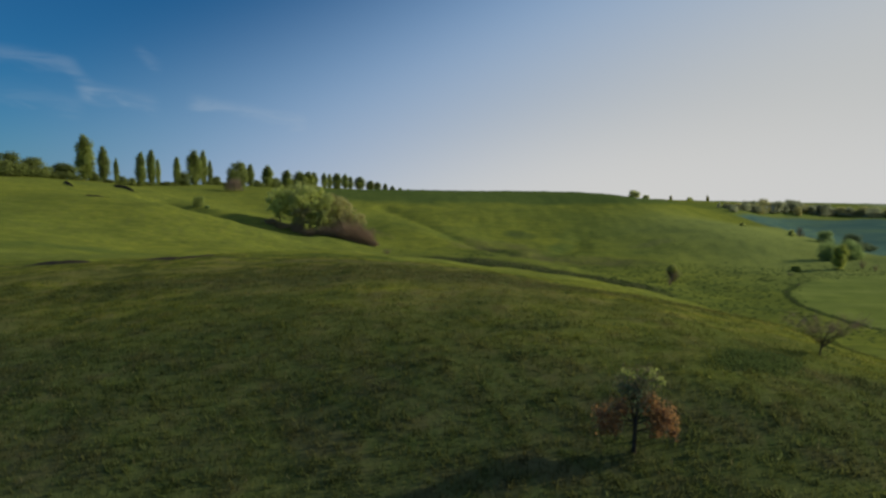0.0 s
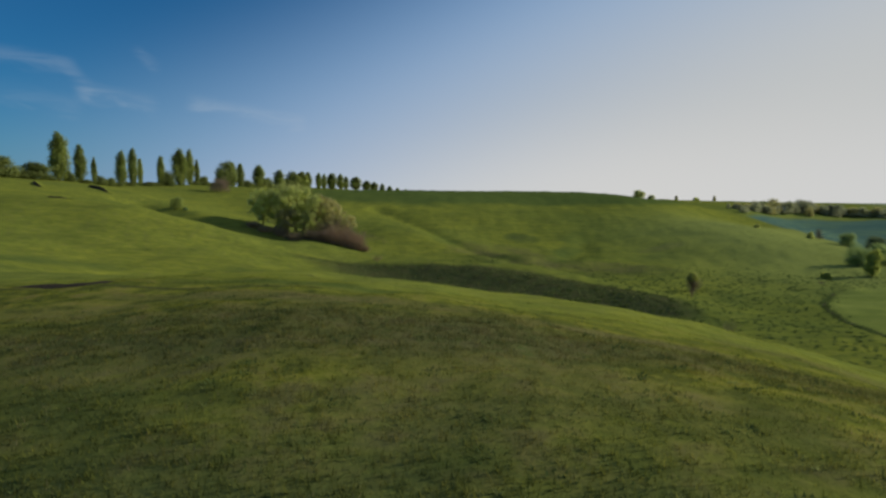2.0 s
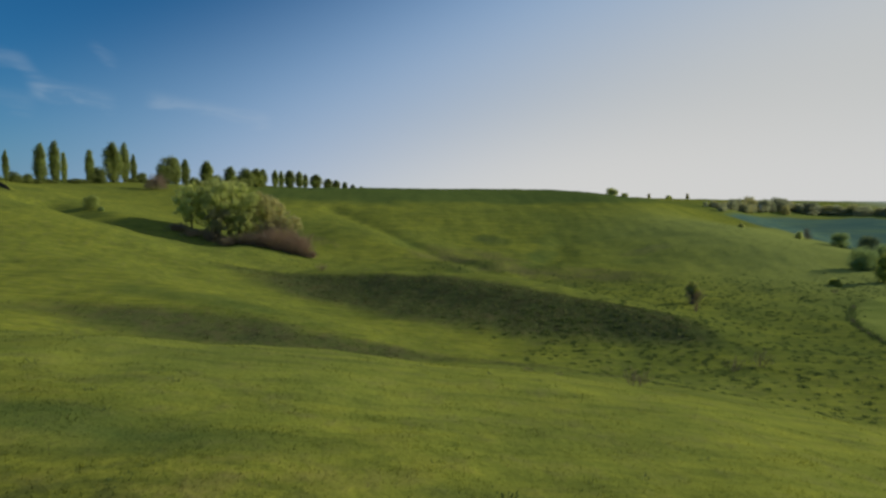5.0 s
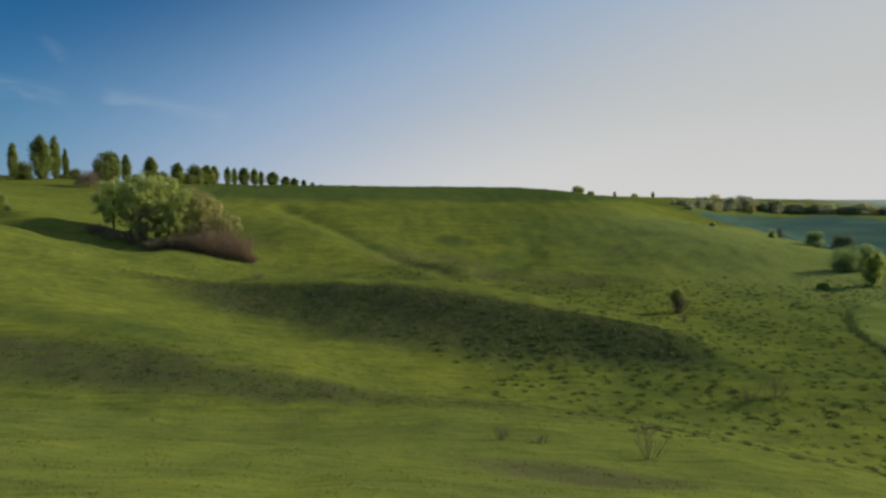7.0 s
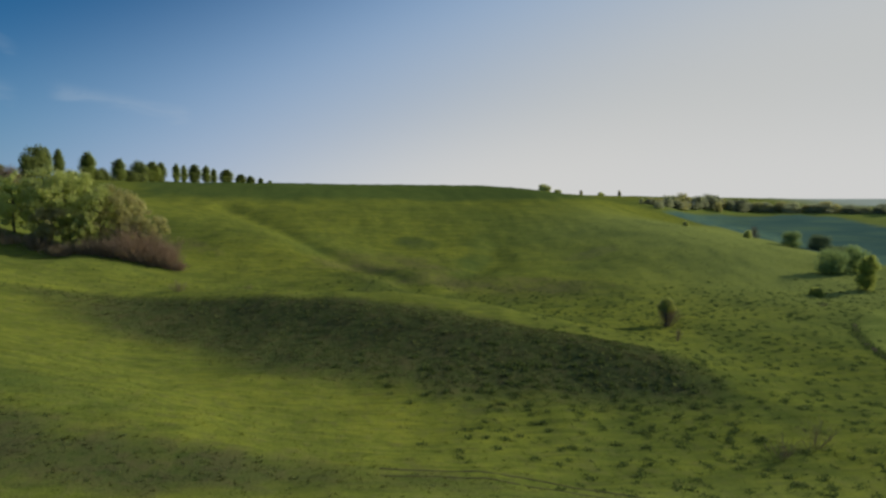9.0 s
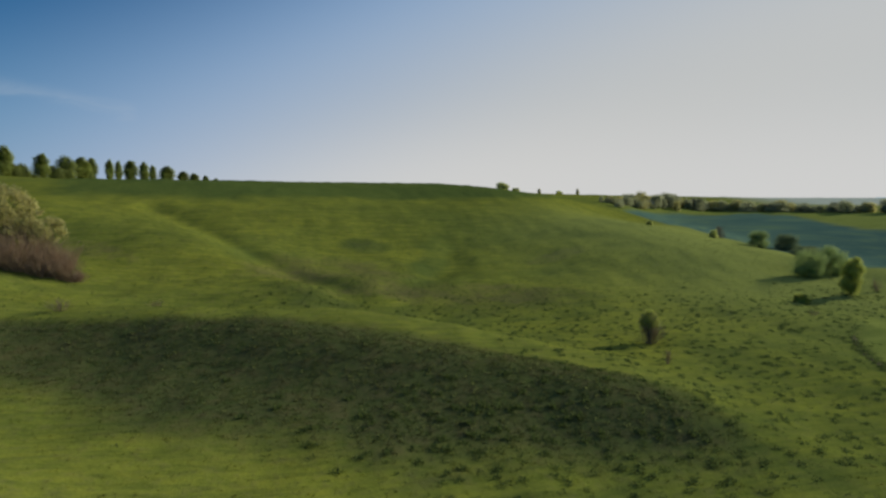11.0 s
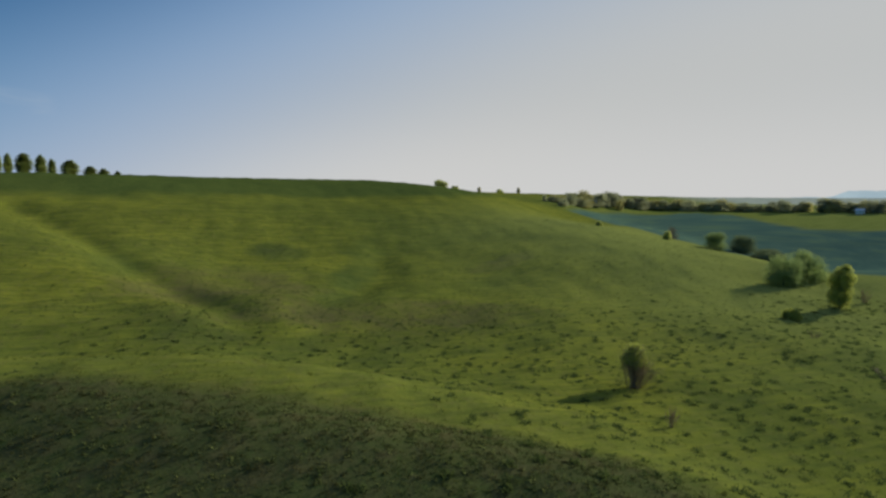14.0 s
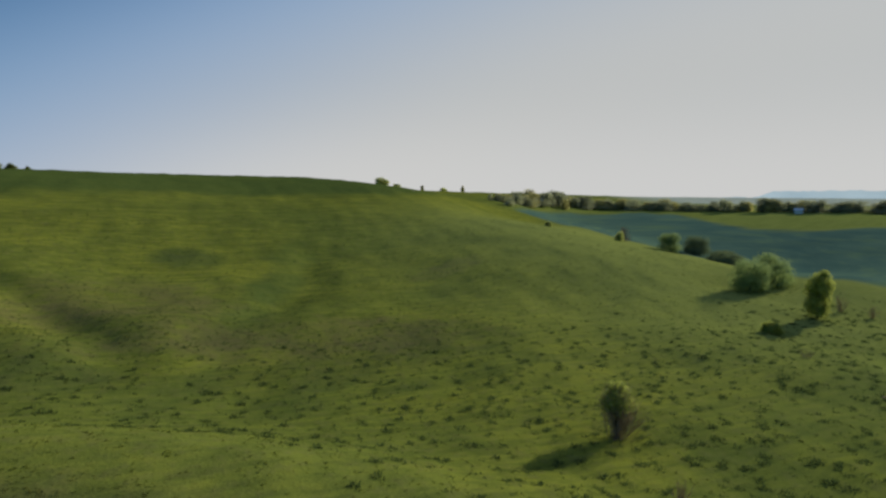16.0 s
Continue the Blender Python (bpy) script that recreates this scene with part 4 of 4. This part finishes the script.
rng = np.random.RandomState(8)
far_kinds = []
for k, (x, y, way) in enumerate(along(FAR_LINE, 2.7)):
    x, y = x + rng.normal(2, 3), y + rng.normal(2, 4)
    tall = 4.2 + 4.6 * abs(math.sin(k * 0.31 + 1.2)) * rng.uniform(0.2, 1.0) + (0.8 if 205 < x < 300 else 0)
    tall *= 0.6 + 0.4 * sstep(180, 240, x)
    wide = tall * rng.uniform(0.9, 2.2)
    if len(far_kinds) < 6:
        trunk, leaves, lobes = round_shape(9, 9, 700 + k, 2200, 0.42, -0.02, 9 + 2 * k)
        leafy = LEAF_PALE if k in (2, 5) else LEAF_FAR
        thing = plant("far_tree", "pale olive tree in the distant tree belt" if leafy is LEAF_PALE else "green tree in the distant belt, paled to stand for haze", "tree", (x, y), trunk,
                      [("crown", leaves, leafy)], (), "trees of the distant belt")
        far_kinds.append(thing)
    else:
        thing = copy_thing(far_kinds[rng.choice(6, p=[.18, .18, .16, .17, .16, .15])], pose(x, y, 0))
    thing.matrix_basis = pose(x, y, gz(x, y) - 0.2, 0, 0, rng.uniform(0, 360)) @ Matrix.Diagonal((wide / 9, wide / 9, tall / 9, 1))

plaster, pn, pl, pb = material("weathered_pale_plaster", 0.85, 0.2)
pl.new(ramp(pn, pl, noise_at(pn, pl, pn.new("ShaderNodeTexCoord").outputs["Object"], 0.8, 4), [(0.3, (0.55, 0.56, 0.55)), (0.7, (0.72, 0.73, 0.72))]), pb.inputs["Base Color"])
sheet, tn, tl, tb = material("pale_blue_sheet_roof", 0.45, 0.4)
tl.new(ramp(tn, tl, noise_at(tn, tl, tn.new("ShaderNodeTexCoord").outputs["Object"], 0.6, 4), [(0.3, (0.42, 0.52, 0.62)), (0.7, (0.58, 0.66, 0.74))]), tb.inputs["Base Color"])


def box(x0, y0, z0, x1, y1, z1):
    v = np.array([(x, y, z) for z in (z0, z1) for x, y in ((x0, y0), (x1, y0), (x1, y1), (x0, y1))], float)
    return v, np.array([(0, 3, 2, 1), (4, 5, 6, 7), (0, 1, 5, 4), (1, 2, 6, 5), (2, 3, 7, 6), (3, 0, 4, 7)])


def shed(x, y, turn, long, deep, tall, label):
    thing = tagged(new("farm_shed"), label, "shed", "sheds among the distant trees")
    thing.matrix_basis = pose(x, y, gz(x, y) - 0.3, 0, 0, turn)
    part("wall", mesh_of("wall", *box(-long / 2, -deep / 2, 0, long / 2, deep / 2, tall), plaster), thing)
    a, d, r = long / 2 + 0.4, deep / 2 + 0.4, tall + deep * 0.3
    v = [(-a, -d, tall + .02), (a, -d, tall + .02), (a, 0, r), (-a, 0, r), (-a, d, tall + .02), (a, d, tall + .02)]
    v += [(p[0], p[1], p[2] + 0.15) for p in v]
    f = [(0, 3, 2, 1), (3, 4, 5, 2), (6, 7, 8, 9), (9, 8, 11, 10), (0, 1, 7, 6), (4, 10, 11, 5), (1, 2, 8, 7), (2, 5, 11, 8), (3, 0, 6, 9), (4, 3, 9, 10)]
    part("roof", mesh_of("roof", v, f, sheet), thing)
    part("door", mesh_of("door", *box(-0.6, -deep / 2 - 0.06, 0.2, 0.6, -deep / 2 + 0.02, 2.2), BARK), thing)


shed(227, 417, 150, 6.5, 4.5, 2.4, "small pale shed with a bluish roof among distant trees")
shed(334, 330, 110, 3.6, 3.2, 2.2, "small whitish shed with a bluish roof at a far field")

# haze over the last ridge, painted as a pale blue colour that glows
ridge_mat, rn, rl, rb = material("glowing_haze_woodland", 1.0, 0.0)
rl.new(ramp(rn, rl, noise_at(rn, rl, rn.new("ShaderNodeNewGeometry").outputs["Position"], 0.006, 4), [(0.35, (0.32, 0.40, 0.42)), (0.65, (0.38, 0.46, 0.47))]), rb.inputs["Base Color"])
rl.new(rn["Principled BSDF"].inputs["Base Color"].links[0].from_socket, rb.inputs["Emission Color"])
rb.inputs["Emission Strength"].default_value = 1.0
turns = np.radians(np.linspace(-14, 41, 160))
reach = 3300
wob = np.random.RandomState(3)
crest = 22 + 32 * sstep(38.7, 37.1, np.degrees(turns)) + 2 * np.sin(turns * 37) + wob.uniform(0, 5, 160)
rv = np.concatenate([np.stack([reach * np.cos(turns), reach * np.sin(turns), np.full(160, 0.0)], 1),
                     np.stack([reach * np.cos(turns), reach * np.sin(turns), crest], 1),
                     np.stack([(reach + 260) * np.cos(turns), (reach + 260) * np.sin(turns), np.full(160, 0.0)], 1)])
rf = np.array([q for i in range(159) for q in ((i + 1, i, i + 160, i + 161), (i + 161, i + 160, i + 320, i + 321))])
tagged(new("backdrop", mesh_of("backdrop", rv, rf, ridge_mat, True)), "wooded ridge on the horizon, glowing pale blue as haze", "ridge", "", "structure")


# ---- tracks, the ditch and worn banks ----
def smooth_line(points, step):
    """A rounded line through a few points."""
    pts = [np.array(p, float) for p in points]
    pts = [2 * pts[0] - pts[1]] + pts + [2 * pts[-1] - pts[-2]]
    line = []
    for a, b, c, d in zip(pts, pts[1:], pts[2:], pts[3:]):
        n = max(2, int(np.linalg.norm(c - b) / step))
        for i in range(n):
            t = i / n
            line.append(0.5 * (2 * b + (c - a) * t + (2 * a - 5 * b + 4 * c - d) * t * t + (3 * b - a - 3 * c + d) * t ** 3))
    return np.array(line + [pts[-2]])


def ribbon(points, width, aside, lift, rng, step=0.8):
    """A worn strip that follows the ground, with an uneven edge."""
    line = smooth_line(points, step)
    way = np.gradient(line, axis=0)
    way /= np.linalg.norm(way, axis=1)[:, None]
    side = np.stack([-way[:, 1], way[:, 0]], 1)
    rows = []
    for k, f in enumerate((-0.5, -0.25, 0.0, 0.25, 0.5)):
        p = line + side * (aside + f * width * (1 + rng.uniform(-0.25, 0.25, (len(line), 1))))
        rise = lift * (1 if abs(f) < 0.4 else -1.2)
        rows.append(np.stack([p[:, 0], p[:, 1], ground_z(p[:, 0], p[:, 1]) + rise], 1))
    verts = np.stack(rows, 1).reshape(-1, 3)
    n = len(line)
    faces = [(i * 5 + k, i * 5 + k + 1, i * 5 + k + 6, i * 5 + k + 5) for i in range(n - 1) for k in range(4)]
    return verts, np.array(faces)


worn, on, ol, ob_ = material("trodden_earth_and_dry_grass", 0.95, 0.05)
wpos = on.new("ShaderNodeNewGeometry").outputs["Position"]
ol.new(ramp(on, ol, noise_at(on, ol, wpos, 1.3, 5, 0.65), [(0.30, (0.046, 0.058, 0.020)), (0.5, (0.066, 0.072, 0.026)), (0.72, (0.100, 0.104, 0.036))]), ob_.inputs["Base Color"])
rng = np.random.RandomState(9)
TRACK = [(12, 114.9), (18.7, 114.3), (25.1, 112), (28.8, 109.8), (32.7, 107.6), (36, 104.6), (39.8, 101.4), (44.5, 97.8), (52, 92), (64, 82), (80, 70)]
track = tagged(new("cart_track"), "grassy cart track with two worn ruts along the slope", "track", "", "structure")
for aside in (-0.75, 0.75):
    part("rut", mesh_of("rut", *ribbon(TRACK, 0.52, aside, 0.03, rng), worn, True), track)
FOOTPATH = [(-60, 66), (-46, 62), (-32, 58), (-20, 55), (-12, 54.5), (-7, 54.7)]
footpath = tagged(new("footpath"), "narrow worn footpath over the grassy spur", "path", "", "structure")
part("tread", mesh_of("tread", *ribbon(FOOTPATH, 0.35, 0, 0.02, rng), worn, True), footpath)
DITCH = [(97, 161), (91, 154), (85, 146), (80.5, 136), (77.5, 122), (77, 110), (78, 98), (83, 80), (92, 62)]
ditch = tagged(new("field_ditch"), "dark overgrown ditch curving round a green pasture", "ditch", "", "structure")
part("bed", mesh_of("bed", *ribbon(DITCH, 1.1, 0, 0.04, rng), SOIL, True), ditch)


def bank(points, tall, label):
    """An eroded bank: a ragged step of bare soil with an overhanging turf lip."""
    line = smooth_line(points, 0.9)
    n = len(line)
    r = np.random.RandomState(n)
    way = np.gradient(line, axis=0)
    way /= np.linalg.norm(way, axis=1)[:, None]
    side = np.stack([way[:, 1], -way[:, 0]], 1)
    taper = np.sin(np.linspace(0.05, math.pi - 0.05, n)) ** 0.6
    rows = []
    for off, up in ((0.0, 0.02), (0.25, 0.75), (0.55, 1.0), (1.1, 0.85), (2.2, -0.05)):
        p = line - side * (off * 1.3 + r.uniform(-0.15, 0.15, (n, 1)))
        rows.append(np.stack([p[:, 0], p[:, 1], ground_z(p[:, 0], p[:, 1]) + up * tall * taper * r.uniform(0.75, 1.2, n)], 1))
    verts = np.stack(rows, 1).reshape(-1, 3)
    thing = tagged(new("eroded_bank"), label, "bank", "eroded banks")
    face = np.array([(i * 5 + k, i * 5 + k + 1, i * 5 + k + 6, i * 5 + k + 5) for i in range(n - 1) for k in (0, 1)])
    lip = np.array([(i * 5 + k, i * 5 + k + 1, i * 5 + k + 6, i * 5 + k + 5) for i in range(n - 1) for k in (2, 3)])
    part("soil_face", mesh_of("soil_face", verts, face, SOIL, True), thing)
    part("turf_lip", mesh_of("turf_lip", verts, lip, ground_mat, True), thing)


bank([(-147, 266), (-139, 254), (-131, 244), (-123, 236)], 1.5, "eroded bank of bare dark soil on the grassy slope")
bank([(-150, 236), (-145, 229), (-139, 223)], 0.9, "short eroded bank of dark soil near the poplars")
bank([(-113, 187), (-108, 183), (-103, 180)], 0.7, "short eroded bank of dark soil on the slope")
bank([(-44, 62), (-40, 60.6), (-36, 59.4)], 0.24, "low worn bank along the footpath")
bank([(-30, 58.2), (-26, 57.2), (-22, 56.2)], 0.24, "low worn bank along the footpath")


# ---- grass, weeds and tussocks ----
def tufts(name, label, count, span_x, span_y, tall, blades, width, seed, keep=None, mat=None, flat=2.2, mound=False, spread=None):
    """Many tufts of grass in one mesh, rooted on the ground."""
    r = np.random.RandomState(seed)
    x, y = r.uniform(*span_x, count), r.uniform(*span_y, count)
    thin = np.ones(count)            # the growth thins out towards the edges of its stretch
    for v, (low, high) in ((x, span_x), (y, span_y)):
        reach = min(9.0, 0.12 * (high - low))
        thin = thin * sstep(0, reach, v - low) * sstep(0, reach, high - v)
    on_it = r.uniform(0, 1, count) < thin * (keep(x, y) if keep else 1.0)
    x, y = x[on_it], y[on_it]
    n = len(x)
    rough = scrub_shade_share(x, y)
    size = r.uniform(0.5, 1.2, n) * (1 + 0.5 * rough)
    spread = spread or tall * 0.45
    bx = np.repeat(x, blades) + r.normal(0, spread, n * blades)
    by = np.repeat(y, blades) + r.normal(0, spread, n * blades)
    bs = np.repeat(size, blades) * r.uniform(0.6, 1.2, n * blades)
    bz = ground_z(bx, by) - 0.02
    a = r.uniform(0, 2 * math.pi, n * blades)
    if mound:
        a = np.arctan2(by - np.repeat(y, blades), bx - np.repeat(x, blades)) + r.normal(0, 0.5, n * blades)
    lean = r.uniform(0.4, 1.2, n * blades) * flat * tall * bs
    half = width * bs / 2
    root = np.stack([bx, by, bz], 1)
    wide = np.stack([-np.sin(a) * half, np.cos(a) * half, np.zeros_like(a)], 1)
    tip = root + np.stack([np.cos(a) * lean, np.sin(a) * lean, tall * bs], 1)
    verts = np.stack([root - wide, root + wide, tip], 1).reshape(-1, 3)
    me = mesh_of(name, verts, np.arange(3 * len(root)).reshape(-1, 3), mat or blade_mat)
    for key, share in (("scrub_shade", scrub_shade_share), ("crop", None), ("lush", lush_share), ("dry", dry_share), ("rank_shade", rank_shade_share), ("pale", painted_light_share), ("olive", olive_share)):
        att = me.attributes.new(key, "FLOAT", "POINT")
        if share is not None:
            att.data.foreach_set("value", np.repeat(share(bx, by), 3).astype(np.float32))
    return tagged(new(name, me), label, "grass", "", "stuff")


weed_mat = leaf_material("green_weeds", (0.130, 0.170, 0.062), (0.215, 0.255, 0.100), 0.65)
stalk_mat = leaf_material("dry_stalks", (0.160, 0.150, 0.075), (0.270, 0.235, 0.125), 0.5)
tufts("near_grass", "short uneven meadow grass with dry stalks", 100000, (-44, 46), (2, 64), 0.075, 6, 0.026, 1, flat=0.8, spread=0.20)
tufts("weed_clumps", "coarse green weeds scattered through the meadow", 4200, (-48, 48), (5, 70), 0.11, 12, 0.04, 2, lambda x, y: 0.10 + 0.6 * scrub_shade_share(x, y), weed_mat, 0.9, True, 0.10)
tufts("dry_stalks", "thin pale dry stalks standing in the grass", 14000, (-48, 48), (5, 60), 0.13, 4, 0.018, 12, lambda x, y: 0.04 + 0.7 * np.maximum(scrub_shade_share(x, y) * 0.8, dry_share(x, y)), stalk_mat, 0.5, spread=0.18)
tufts("rough_grass", "coarse half-dry grass and weeds on the near slope", 70000, (-42, 40), (3, 52), 0.15, 6, 0.036, 21, lambda x, y: scrub_shade_share(x, y), flat=0.7, spread=0.11)
tufts("slope_grass", "meadow grass on the far side of the spur", 46000, (-62, 62), (54, 136), 0.06, 5, 0.05, 3, flat=1.2, spread=0.25)
tufts("spur_grass", "rough grass on the shaded face of the spur", 52000, (-48, 62), (120, 180), 0.10, 5, 0.06, 4, lambda x, y: 0.08 + 0.8 * scrub_shade_share(x, y), flat=1.1, spread=0.22)
tufts("spur_scrub", "coarse green weeds on the shaded spur face", 9500, (-56, 72), (102, 180), 0.13, 9, 0.085, 5, lambda x, y: 0.55 * scrub_shade_share(x, y), weed_mat, 1.1, True, 0.10)
tufts("valley_grass", "grass on the valley floor and lower hillside", 45000, (-30, 140), (100, 240), 0.05, 4, 0.15, 6, flat=4.5)

tuss_mat = leaf_material("dark_tussock_grass", (0.064, 0.100, 0.034), (0.115, 0.158, 0.054), 0.5)


def tussock_share(x, y):
    flat = sstep(4.2, 2.2, ground_z(x, y, False) - valley_floor(y))
    return flat * sstep(90, 104, y - 0.35 * (30 - x)) * (1 - sstep(172, 205, y)) * sstep(16, 34, x + (y - 110) * 0.3) * (1 - field(x, y, PASTURE, 3.0))


tufts("valley_tussocks", "dark grass tussocks dotted over the valley floor", 4600, (-10, 140), (92, 208), 0.21, 40, 0.11, 7, tussock_share, tuss_mat, 0.7, True, 0.21)
tufts("dark_weeds", "flat patches of dark green weeds on the near slope", 1500, (-36, 36), (18, 58), 0.09, 26, 0.06, 23, lambda x, y: 0.3 + 0.5 * olive_share(x, y), tuss_mat, 1.2, True, 0.22)
# added dark tufts that draw the shadow beside the bare tree
tufts("nettle_patch", "dark tufts standing in for the bare tree's shadow", 3600, (9, 18), (21.5, 28), 0.13, 10, 0.045, 24, lambda x, y: blob(x, y, 13.4, 24.7, 2.6, 1.1, 31), tuss_mat, 0.6, True, 0.16)
tufts("small_tussocks", "small grass tufts between the larger tussocks", 9000, (-10, 140), (92, 208), 0.12, 9, 0.09, 17, lambda x, y: 0.8 * tussock_share(x, y), tuss_mat, 0.9, True, 0.10)
tufts("hillside_tussocks", "small dark tussocks on the lower hillside", 48000, (-48, 148), (164, 293), 0.12, 8, 0.11, 8, lambda x, y: 0.22 + 0.4 * scrub_shade_share(x, y) + 0.4 * dry_share(x, y), tuss_mat, 0.9, True, 0.12)


def near_line(points, width):
    line = smooth_line(points, 1.5)
    return lambda x, y: (np.min(np.hypot(x[:, None] - line[None, :, 0], y[:, None] - line[None, :, 1]), 1) < width).astype(float)


tufts("ditch_grass", "tall dark grass along the ditch", 26000, (70, 100), (60, 164), 0.42, 6, 0.14, 10, near_line(DITCH, 0.75), tuss_mat, 0.7)
